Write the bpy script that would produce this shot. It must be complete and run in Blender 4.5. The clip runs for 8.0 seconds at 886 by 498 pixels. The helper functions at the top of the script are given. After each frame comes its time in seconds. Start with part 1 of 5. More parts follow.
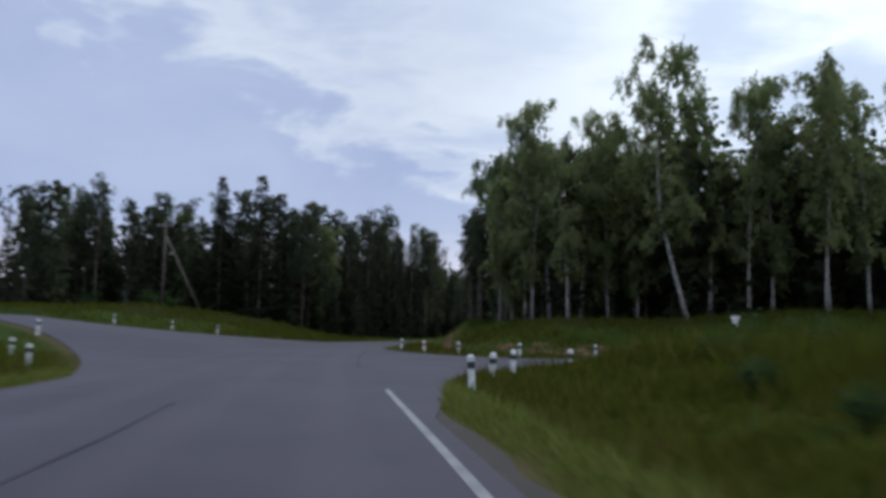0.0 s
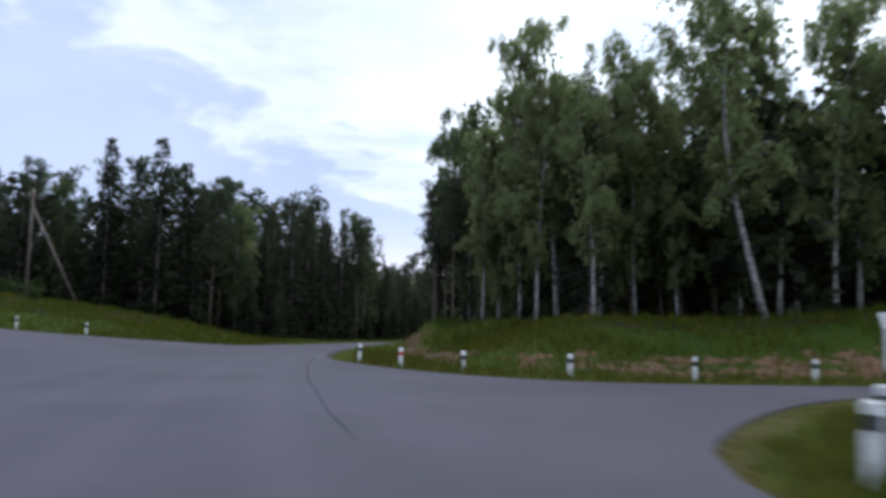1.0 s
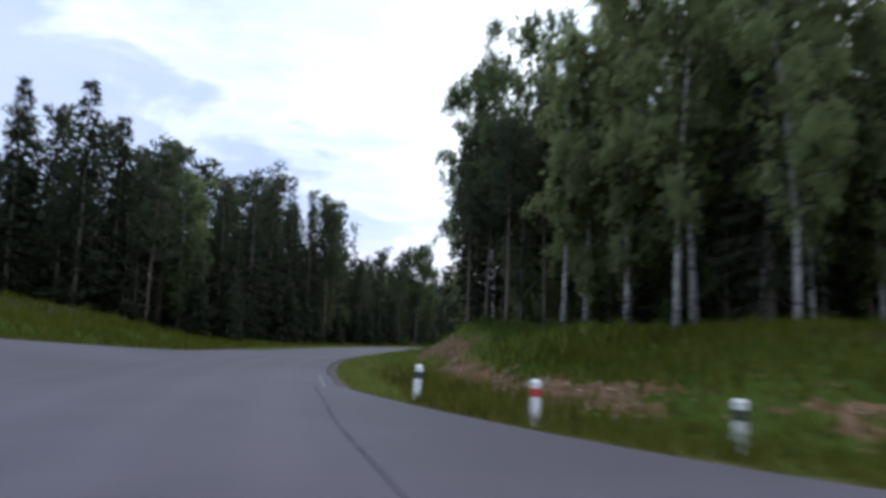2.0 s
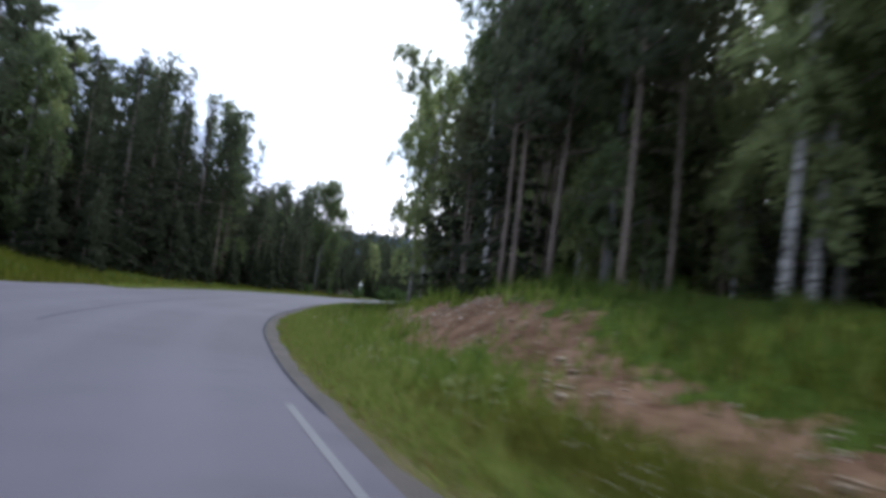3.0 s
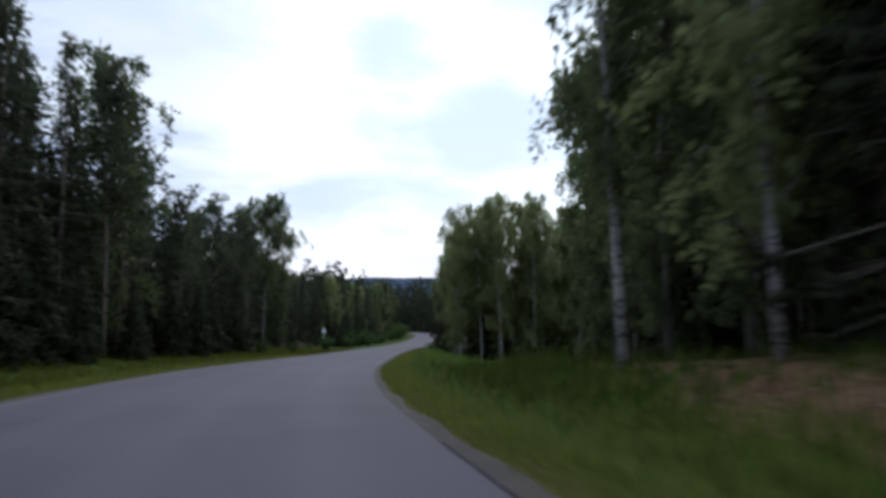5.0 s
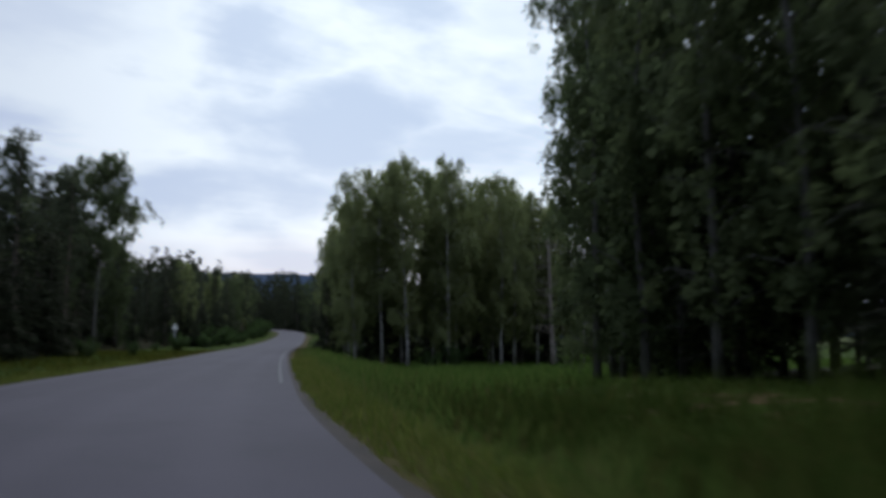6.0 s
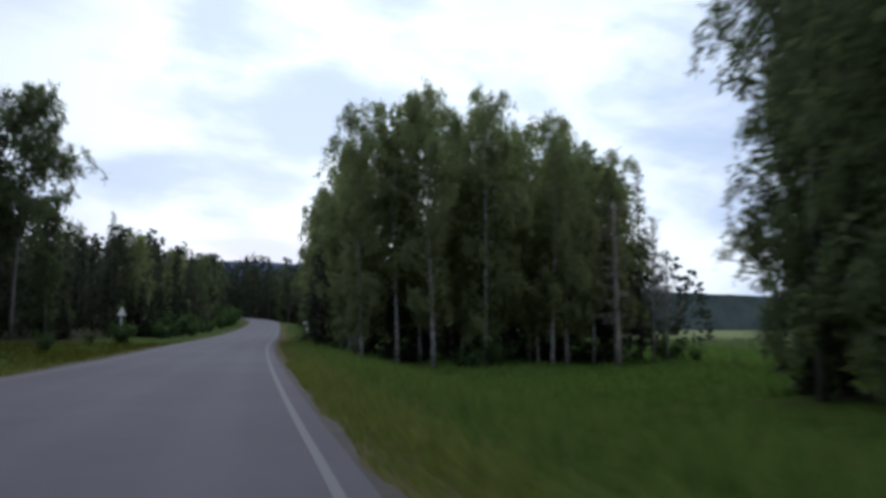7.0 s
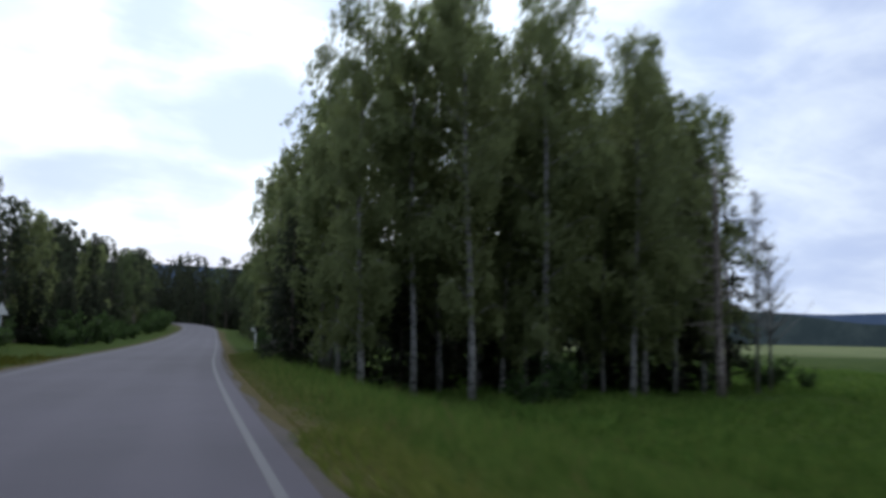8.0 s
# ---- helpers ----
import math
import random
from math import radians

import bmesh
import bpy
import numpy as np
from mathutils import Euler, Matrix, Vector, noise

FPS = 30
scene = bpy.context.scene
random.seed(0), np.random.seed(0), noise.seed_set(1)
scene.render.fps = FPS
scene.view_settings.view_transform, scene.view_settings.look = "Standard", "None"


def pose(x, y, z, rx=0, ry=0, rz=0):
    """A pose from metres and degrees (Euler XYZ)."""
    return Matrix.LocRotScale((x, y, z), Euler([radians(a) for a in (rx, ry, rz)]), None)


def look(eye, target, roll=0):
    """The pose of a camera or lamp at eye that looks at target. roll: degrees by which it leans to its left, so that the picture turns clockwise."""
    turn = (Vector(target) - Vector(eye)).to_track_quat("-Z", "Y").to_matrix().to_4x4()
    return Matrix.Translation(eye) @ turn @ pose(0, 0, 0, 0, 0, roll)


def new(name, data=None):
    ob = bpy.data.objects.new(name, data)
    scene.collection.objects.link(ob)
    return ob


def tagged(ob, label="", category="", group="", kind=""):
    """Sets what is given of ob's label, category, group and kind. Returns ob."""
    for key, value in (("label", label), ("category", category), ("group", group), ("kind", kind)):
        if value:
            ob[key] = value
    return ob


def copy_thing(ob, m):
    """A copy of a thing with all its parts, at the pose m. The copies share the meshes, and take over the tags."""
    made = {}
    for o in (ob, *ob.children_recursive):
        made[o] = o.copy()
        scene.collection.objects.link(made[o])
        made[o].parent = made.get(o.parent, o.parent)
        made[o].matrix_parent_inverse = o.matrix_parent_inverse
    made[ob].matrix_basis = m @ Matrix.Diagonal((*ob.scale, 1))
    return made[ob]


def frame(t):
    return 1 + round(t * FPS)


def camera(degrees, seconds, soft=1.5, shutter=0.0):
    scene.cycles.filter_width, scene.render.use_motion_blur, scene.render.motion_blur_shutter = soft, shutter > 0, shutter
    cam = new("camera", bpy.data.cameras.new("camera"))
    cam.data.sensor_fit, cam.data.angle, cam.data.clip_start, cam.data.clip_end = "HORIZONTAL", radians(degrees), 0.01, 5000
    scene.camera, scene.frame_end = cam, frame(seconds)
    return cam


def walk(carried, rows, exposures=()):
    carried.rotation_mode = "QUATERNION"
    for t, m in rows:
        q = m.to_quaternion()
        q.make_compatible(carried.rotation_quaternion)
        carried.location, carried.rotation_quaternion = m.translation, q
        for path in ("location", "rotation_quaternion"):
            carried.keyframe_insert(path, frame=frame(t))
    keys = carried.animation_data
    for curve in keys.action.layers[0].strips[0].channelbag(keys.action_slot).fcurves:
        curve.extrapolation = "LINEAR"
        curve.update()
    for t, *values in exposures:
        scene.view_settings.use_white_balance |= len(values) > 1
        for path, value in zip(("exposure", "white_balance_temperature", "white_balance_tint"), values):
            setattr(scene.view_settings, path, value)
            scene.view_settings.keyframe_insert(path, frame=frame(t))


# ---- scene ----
cam = camera(57.98, 8.0, soft=3.6, shutter=0.6)
PATH = [
    (0, (0.000, 0.000, 1.187), (-0.0000, 1.9894, 1.3929), 0.77),
    (0.5, (-1.308, 8.378, 1.199), (-1.1940, 10.3639, 1.4030), 1.60),
    (1, (-2.649, 16.782, 1.215), (-2.4406, 18.7597, 1.4252), 1.11),
    (1.5, (-3.779, 24.957, 1.266), (-3.5105, 26.9263, 1.4862), 1.40),
    (1.7, (-4.270, 28.291, 1.282), (-3.9741, 30.2564, 1.5096), 2.07),
    (2.8, (-5.537, 46.743, 1.267), (-5.0218, 48.6693, 1.4174), 5.64),
    (3, (-5.602, 50.078, 1.275), (-4.9952, 51.9791, 1.4023), 7.41),
    (3.5, (-5.472, 58.402, 1.299), (-4.7895, 60.2803, 1.3725), 4.71),
    (4, (-4.915, 66.961, 1.215), (-4.2409, 68.8357, 1.3946), 0.87),
    (4.2, (-4.570, 70.307, 1.202), (-3.8615, 72.1672, 1.3997), 0.26),
    (5.3, (-2.123, 88.641, 1.233), (-1.2669, 90.4335, 1.4604), -0.34),
    (5.5, (-1.435, 91.904, 1.241), (-0.4830, 93.6490, 1.4627), 0.11),
    (6, (0.941, 99.715, 1.252), (2.0361, 101.3745, 1.4642), -0.37),
    (6.5, (3.758, 107.626, 1.254), (4.9224, 109.2402, 1.4471), 0.19),
    (7, (6.678, 115.655, 1.247), (7.8364, 117.2748, 1.4349), 0.11),
    (7.5, (9.837, 123.431, 1.265), (11.0924, 124.9694, 1.5009), 0.52),
    (8, (12.839, 131.248, 1.230), (14.1168, 132.7718, 1.4416), 0.95),
]
walk(cam, [(t, look(eye, target, roll)) for t, eye, target, roll in PATH],
     exposures=[(0.0, -0.25), (1.0, 0.3), (1.7, 0.35), (2.8, 0.8), (3.5, 1.28), (4.0, 1.14), (4.2, 1.1), (5.3, -0.25), (6.0, -0.38), (7.0, -0.1), (7.5, -0.14), (8.0, 0.0)])

# ---------------------------------------------------------------- light
SUN_AZ = radians(25)      # low sun behind cloud, ahead of the road
world = bpy.data.worlds.new("dusk_sky")
scene.world = world
world.use_nodes = True


class Nodes:
    """Short hand for building a node tree."""

    def __init__(self, tree):
        self.tree = tree
        tree.nodes.clear()

    def add(self, kind, inputs=None, **settings):
        n = self.tree.nodes.new(kind)
        for key, value in settings.items():
            setattr(n, key, value)
        for key, value in (inputs or {}).items():
            if isinstance(value, bpy.types.NodeSocket):
                self.tree.links.new(value, n.inputs[key])
            else:
                n.inputs[key].default_value = value
        return n

    def math(self, op, a, b=0.0, clamp=False):
        return self.add("ShaderNodeMath", {0: a, 1: b}, operation=op, use_clamp=clamp).outputs[0]

    def mix(self, fac, a, b, blend="MIX"):
        n = self.add("ShaderNodeMix", {0: fac, 6: a, 7: b}, data_type="RGBA", blend_type=blend)
        return n.outputs[2]

    def noise(self, vec, scale, detail=4.0, rough=0.55, dist=0.0):
        return self.add("ShaderNodeTexNoise", {"Vector": vec, "Scale": scale, "Detail": detail, "Roughness": rough, "Distortion": dist}).outputs[0]

    def ramp(self, fac, lo, hi):
        return self.add("ShaderNodeMapRange", {0: fac, 1: lo, 2: hi, 3: 0.0, 4: 1.0}, interpolation_type="SMOOTHSTEP").outputs[0]


def rgb(r, g, b):
    return (r, g, b, 1.0)


def build_world():
    n = Nodes(world.node_tree)
    sky = n.add("ShaderNodeTexSky", sky_type="NISHITA", sun_disc=False, sun_elevation=radians(7), sun_rotation=SUN_AZ, air_density=1.0, dust_density=1.0)
    gen = n.add("ShaderNodeTexCoord").outputs["Generated"]
    xyz = n.add("ShaderNodeSeparateXYZ", {0: gen})
    # bearing to the right of north and height over the horizon, in degrees
    az = n.math("MULTIPLY", n.math("ARCTAN2", xyz.outputs[0], xyz.outputs[1]), 57.2958)
    el = n.math("MULTIPLY", n.math("ARCSINE", xyz.outputs[2]), 57.2958)
    # clouds lie on a flat layer: the way, divided by its height
    h = n.math("MAXIMUM", n.math("ADD", xyz.outputs[2], 0.10), 0.03)
    flat = n.add("ShaderNodeCombineXYZ", {0: n.math("DIVIDE", xyz.outputs[0], h), 1: n.math("DIVIDE", xyz.outputs[1], h), 2: 0.0}).outputs[0]
    wide = n.add("ShaderNodeMapping", {0: gen, 3: (1.0, 1.0, 2.2)}).outputs[0]
    puff = n.math("SUBTRACT", n.noise(wide, 6.0, 6.0, 0.52, 0.25), 0.5)
    soft = n.math("SUBTRACT", n.noise(wide, 3.2, 5.0, 0.55, 0.3), 0.5)
    streak = n.add("ShaderNodeMapping", {0: flat, 2: (0.0, 0.0, 0.35), 3: (0.45, 1.5, 1.0)}).outputs[0]
    wisp = n.math("SUBTRACT", n.noise(streak, 1.1, 6.0, 0.6, 0.5), 0.5)
    # a grey bank low on the left, with a torn bright rim that slopes down to the right
    edge = n.math("SUBTRACT", el, n.math("SUBTRACT", 12.0, n.math("MULTIPLY", az, 0.40)))
    bank = n.math("MULTIPLY", n.ramp(n.math("ADD", edge, n.math("MULTIPLY", puff, 24.0)), 1.6, -2.2), n.ramp(az, 16.0, 4.0))

    def heap(a0, e0, wa, we, force):
        """A loose grey heap of cloud around a bearing and height."""
        da = n.math("DIVIDE", n.math("SUBTRACT", az, a0), wa)
        de = n.math("DIVIDE", n.math("SUBTRACT", el, e0), we)
        r2 = n.math("ADD", n.math("MULTIPLY", da, da), n.math("MULTIPLY", de, de))
        r2 = n.math("ADD", r2, n.math("ADD", n.math("MULTIPLY", puff, 5.5), n.math("MULTIPLY", wisp, 2.2)))
        return n.math("MULTIPLY", n.ramp(r2, 2.1, -0.5), force)

    grey = n.math("MULTIPLY", n.ramp(n.math("ADD", n.math("MULTIPLY", wisp, 0.6), n.math("ADD", n.math("MULTIPLY", soft, 0.8), n.math("MULTIPLY", puff, 0.5))), -0.06, 0.20), 0.62)
    for a0, e0, wa, we, force in ((26, 14.5, 9, 3.6, 0.72), (19, 9.8, 8, 2.1, 0.72), (-2, 22, 13, 3.5, 0.40), (70, 14, 20, 14, 0.85), (12, 5.6, 5, 0.7, 0.35), (-40, 24, 16, 8, 0.7), (44, 24, 9, 3, 0.35)):
        grey = n.math("MAXIMUM", grey, heap(a0, e0, wa, we, force))
    grey = n.math("MAXIMUM", grey, n.math("MULTIPLY", bank, n.math("ADD", 0.88, n.math("MULTIPLY", soft, 0.9))), clamp=True)
    glow = n.ramp(n.math("ABSOLUTE", n.math("SUBTRACT", az, 34.0)), 40.0, 8.0)
    white = n.mix(glow, rgb(0.84, 0.95, 1.12), rgb(1.28, 1.43, 1.58))
    tone = n.mix(glow, rgb(0.48, 0.59, 0.90), rgb(0.55, 0.73, 1.06))
    cloud = n.mix(grey, white, tone)
    veil = n.mix(0.94, n.mix(0.05, rgb(0, 0, 0), sky.outputs[0]), cloud)
    # the layer thins to a pale rose rim low over the land
    low = n.ramp(n.math("ADD", el, n.math("MULTIPLY", wisp, 4.0)), 8.5, 3.0)
    full = n.mix(n.math("MULTIPLY", n.math("MULTIPLY", low, 0.75), n.ramp(az, 60.0, 38.0)), veil, rgb(0.95, 0.94, 1.08))
    # the cloud cover is brightest overhead
    over = n.math("ADD", 1.0, n.math("MULTIPLY", n.ramp(el, 28.0, 62.0), 0.9))
    full = n.mix(1.0, full, n.add("ShaderNodeCombineColor", {0: over, 1: over, 2: over}).outputs[0], "MULTIPLY")
    full = n.mix(n.ramp(el, 0.0, -2.0), full, rgb(0.02, 0.025, 0.02))
    back = n.add("ShaderNodeBackground", {0: full, 1: 1.0})
    n.add("ShaderNodeOutputWorld", {0: back.outputs[0]})


build_world()
sun_data = bpy.data.lights.new("sun", "SUN")
sun_data.energy, sun_data.angle, sun_data.color = 0.5, radians(30), (1.0, 0.97, 0.94)
sun = new("sun", sun_data)
sun.matrix_world = look((0, 0, 60), (0 - 40 * math.sin(SUN_AZ), 0 - 40 * math.cos(SUN_AZ), 0))


# ---------------------------------------------------------------- materials
def material(name):
    m = bpy.data.materials.new(name)
    m.use_nodes = True
    n = Nodes(m.node_tree)
    pos = n.add("ShaderNodeNewGeometry").outputs["Position"]
    return m, n, pos


def finish(n, color, rough, bump=None, strength=0.3, dist=0.02, spec=0.5, metal=0.0, through_light=None, share=0.38):
    ins = {"Base Color": color, "Roughness": rough, "Metallic": metal, "Specular IOR Level": spec}
    if bump is not None:
        ins["Normal"] = n.add("ShaderNodeBump", {"Strength": strength, "Distance": dist, "Height": bump}).outputs[0]
    surf = n.add("ShaderNodeBsdfPrincipled", ins).outputs[0]
    if through_light is not None:
        tr = n.add("ShaderNodeBsdfTranslucent", {0: through_light}).outputs[0]
        surf = n.add("ShaderNodeMixShader", {0: share, 1: surf, 2: tr}).outputs[0]
    n.add("ShaderNodeOutputMaterial", {0: surf})


def asphalt_material():
    m, n, p = material("asphalt")
    patch = n.noise(p, 0.12, 4, 0.6, 0.3)
    stain = n.noise(p, 0.9, 5, 0.6)
    grit = n.noise(p, 70, 3, 0.7)
    c = n.mix(n.ramp(patch, 0.35, 0.65), rgb(0.036, 0.031, 0.043), rgb(0.051, 0.044, 0.060))
    c = n.mix(n.math("MULTIPLY", n.ramp(stain, 0.52, 0.72), 0.5), c, rgb(0.029, 0.028, 0.035))
    c = n.mix(n.math("MULTIPLY", n.ramp(grit, 0.45, 0.75), 0.35), c, rgb(0.10, 0.098, 0.108))
    # wheel tracks worn pale along the lanes
    lane = n.add("ShaderNodeAttribute", attribute_name="across").outputs["Fac"]
    wave = n.math("SINE", n.math("MULTIPLY", lane, 25.13))
    worn = n.math("MULTIPLY", n.ramp(n.math("ADD", wave, n.math("MULTIPLY", n.math("SUBTRACT", n.noise(p, 0.25, 4, 0.6), 0.5), 2.5)), -0.2, 1.1), 0.30)
    c = n.mix(worn, c, rgb(0.070, 0.061, 0.078))
    finish(n, c, 0.72, grit, 0.35, 0.006, 0.22)
    return m


def tar_material(name, lo, hi):
    m, n, p = material(name)
    c = n.mix(n.ramp(n.noise(p, 1.3, 5, 0.7), 0.40, 0.60), rgb(*lo), rgb(*hi))
    finish(n, c, 0.95, n.noise(p, 60), 0.3, 0.004, 0.1)
    return m


def paint_material(name, lo, hi, white):
    m, n, p = material(name)
    worn = n.ramp(n.noise(p, 2.2, 6, 0.7), lo, hi)
    grit = n.noise(p, 60, 3)
    c = n.mix(worn, rgb(white, white, white), rgb(0.058, 0.056, 0.066))
    finish(n, n.mix(n.math("MULTIPLY", n.ramp(grit, 0.5, 0.7), 0.5), c, rgb(0.06, 0.058, 0.066)), 0.7, grit, 0.3, 0.004)
    return m


def gravel_material():
    m, n, p = material("gravel_shoulder")
    a, b = n.noise(p, 1.2, 5, 0.6), n.noise(p, 35, 4, 0.7)
    c = n.mix(n.ramp(a, 0.35, 0.65), rgb(0.025, 0.019, 0.015), rgb(0.041, 0.031, 0.025))
    c = n.mix(n.math("MULTIPLY", n.ramp(b, 0.5, 0.8), 0.5), c, rgb(0.080, 0.063, 0.050))
    finish(n, c, 0.9, b, 0.6, 0.03)
    return m


def ground_material():
    m, n, p = material("meadow_ground")
    attr = n.add("ShaderNodeAttribute", attribute_name="soil").outputs["Fac"]
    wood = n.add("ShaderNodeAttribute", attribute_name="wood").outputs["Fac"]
    a, b, c3 = n.noise(p, 0.18, 4, 0.6), n.noise(p, 1.6, 5, 0.65), n.noise(p, 14, 4, 0.7)
    grass = n.mix(n.ramp(a, 0.35, 0.65), rgb(0.022, 0.042, 0.006), rgb(0.038, 0.056, 0.009))
    grass = n.mix(n.math("MULTIPLY", n.ramp(b, 0.45, 0.75), 0.6), grass, rgb(0.022, 0.034, 0.006))
    grass = n.mix(n.math("MULTIPLY", n.ramp(c3, 0.5, 0.8), 0.4), grass, rgb(0.062, 0.078, 0.015))
    hay = n.mix(n.ramp(n.noise(p, 0.05, 4, 0.6), 0.4, 0.6), rgb(0.085, 0.105, 0.042), rgb(0.125, 0.135, 0.06))
    grass = n.mix(n.add("ShaderNodeAttribute", attribute_name="field").outputs["Fac"], grass, hay)
    earth = n.mix(n.ramp(b, 0.35, 0.65), rgb(0.072, 0.039, 0.023), rgb(0.145, 0.088, 0.055))
    earth = n.mix(n.math("MULTIPLY", n.ramp(c3, 0.5, 0.75), 0.6), earth, rgb(0.050, 0.029, 0.018))
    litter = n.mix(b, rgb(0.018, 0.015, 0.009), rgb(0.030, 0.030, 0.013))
    tuft = n.noise(p, 0.7, 4, 0.6, 0.4)
    bare = n.ramp(n.math("ADD", attr, n.math("ADD", n.math("MULTIPLY", n.math("SUBTRACT", b, 0.5), 1.0), n.math("MULTIPLY", n.math("SUBTRACT", tuft, 0.5), 2.2))), 0.46, 0.62)
    verge = n.add("ShaderNodeAttribute", attribute_name="verge").outputs["Fac"]
    grass = n.mix(n.ramp(n.math("ADD", verge, n.math("SUBTRACT", c3, 0.5)), 0.3, 0.7), grass, n.mix(b, rgb(0.050, 0.040, 0.022), rgb(0.095, 0.082, 0.034)))
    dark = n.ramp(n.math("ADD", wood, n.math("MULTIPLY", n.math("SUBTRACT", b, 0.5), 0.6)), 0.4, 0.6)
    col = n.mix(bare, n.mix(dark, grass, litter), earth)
    finish(n, col, 0.95, n.math("ADD", b, n.math("MULTIPLY", c3, 0.4)), 0.7, 0.15, 0.05)
    return m


def leaf_material(name, lo, hi, tip):
    m, n, p = material(name)
    info = n.add("ShaderNodeObjectInfo").outputs["Random"]
    isl = n.add("ShaderNodeNewGeometry").outputs["Random Per Island"]
    c = n.mix(isl, rgb(*lo), rgb(*hi))
    c = n.mix(n.math("MULTIPLY", info, 0.35), c, rgb(*tip))
    finish(n, c, 0.8, None, spec=0.08, through_light=n.mix(1.0, c, rgb(1.35, 1.35, 1.35), "MULTIPLY"), share=0.5)
    return m


def grass_material(name, lo, hi, dry):
    m, n, p = material(name)
    isl = n.add("ShaderNodeNewGeometry").outputs["Random Per Island"]
    far = n.add("ShaderNodeAttribute", attribute_name="dry").outputs["Fac"]
    patch = n.noise(p, 0.5, 4, 0.6)
    c = n.mix(isl, rgb(*lo), rgb(*hi))
    c = n.mix(n.math("MULTIPLY", n.ramp(patch, 0.5, 0.7), 0.5), c, rgb(lo[0] * 0.9, lo[1] * 1.05, lo[2]))
    c = n.mix(n.math("MULTIPLY", far, n.math("ADD", 0.35, isl), clamp=True), c, rgb(*dry))
    finish(n, c, 0.85, None, spec=0.02, through_light=c)
    return m


def bark_material(name, lo, hi, scale_z, marks=None):
    m, n, p = material(name)
    st = n.add("ShaderNodeMapping", {0: p, 3: (1.0, 1.0, scale_z)}).outputs[0]
    a, b = n.noise(st, 5.0, 5, 0.65), n.noise(p, 30, 4, 0.6)
    c = n.mix(n.ramp(a, 0.3, 0.7), rgb(*lo), rgb(*hi))
    if marks:
        band = n.noise(n.add("ShaderNodeMapping", {0: p, 3: (2.6, 2.6, 5.5)}).outputs[0], 1.3, 4, 0.65, 0.9)
        c = n.mix(n.ramp(band, 0.50, 0.62), c, rgb(*marks))
    finish(n, c, 0.85, n.math("ADD", a, n.math("MULTIPLY", b, 0.4)), 0.6, 0.03, 0.3)
    return m


def plain_material(name, lo, hi, rough=0.6, scale=9.0, spec=0.4):
    m, n, p = material(name)
    a = n.noise(p, scale, 5, 0.65)
    finish(n, n.mix(n.ramp(a, 0.35, 0.7), rgb(*lo), rgb(*hi)), rough, a, 0.2, 0.01, spec)
    return m


ASPHALT, TAR, PAINT, FAINT, GRAVEL, GROUND = asphalt_material(), tar_material("tar_edge", (0.020, 0.020, 0.024), (0.036, 0.035, 0.043)), paint_material("road_paint", 0.48, 0.74, 0.21), paint_material("worn_road_paint", 0.26, 0.58, 0.070), gravel_material(), ground_material()
GHOST = paint_material("ghost_road_paint", 0.25, 0.55, 0.062)
SEAM = tar_material("tar_seam", (0.034, 0.032, 0.041), (0.052, 0.048, 0.062))
WORN_SEAM = tar_material("worn_tar_seam", (0.046, 0.043, 0.054), (0.070, 0.065, 0.080))
BIRCH_LEAF = leaf_material("birch_leaf", (0.136, 0.166, 0.066), (0.184, 0.220, 0.092), (0.205, 0.215, 0.092))
# leaf colour of the wood edges, darkened for their deep shade
WOOD_SHADE_LEAF = leaf_material("wood_shade_leaf", (0.066, 0.090, 0.038), (0.098, 0.126, 0.056), (0.105, 0.118, 0.054))
SPRUCE_LEAF = leaf_material("spruce_needle", (0.026, 0.032, 0.019), (0.040, 0.050, 0.028), (0.046, 0.049, 0.029))
PINE_LEAF = leaf_material("pine_needle", (0.038, 0.049, 0.028), (0.060, 0.075, 0.042), (0.066, 0.073, 0.042))
BANK_LEAF = leaf_material("bank_needle", (0.062, 0.070, 0.036), (0.094, 0.106, 0.054), (0.100, 0.100, 0.052))
SHRUB_LEAF = leaf_material("shrub_leaf", (0.028, 0.052, 0.017), (0.058, 0.092, 0.029), (0.05, 0.08, 0.026))
GRASS_LEAF = grass_material("grass_blade", (0.074, 0.122, 0.018), (0.190, 0.232, 0.048), (0.185, 0.160, 0.062))
GRASS_DEEP = grass_material("deep_green_grass_blade", (0.058, 0.118, 0.022), (0.150, 0.220, 0.050), (0.175, 0.150, 0.060))
# tree shade put into the blade colour, darker than the other grasses
GRASS_SHADE = grass_material("tree_shade_grass_blade", (0.030, 0.056, 0.010), (0.078, 0.108, 0.024), (0.120, 0.098, 0.035))
GRASS_OLIVE = grass_material("olive_grass_blade", (0.036, 0.050, 0.007), (0.100, 0.108, 0.015), (0.160, 0.128, 0.040))
BIRCH_BARK = bark_material("birch_bark", (0.20, 0.19, 0.172), (0.37, 0.355, 0.325), 0.6, (0.05, 0.045, 0.04))
PINE_BARK = bark_material("pine_bark", (0.085, 0.066, 0.053), (0.165, 0.128, 0.098), 0.25)
SPRUCE_BARK = bark_material("spruce_bark", (0.095, 0.078, 0.066), (0.175, 0.148, 0.124), 0.3)
GREY_BARK = bark_material("grey_bark", (0.075, 0.073, 0.063), (0.16, 0.152, 0.135), 0.35)
DEAD_BARK = bark_material("dead_wood", (0.16, 0.155, 0.14), (0.32, 0.30, 0.27), 0.35)
SNAG_BARK = bark_material("dead_birch_bark", (0.17, 0.14, 0.115), (0.34, 0.295, 0.25), 0.5, (0.07, 0.055, 0.045))
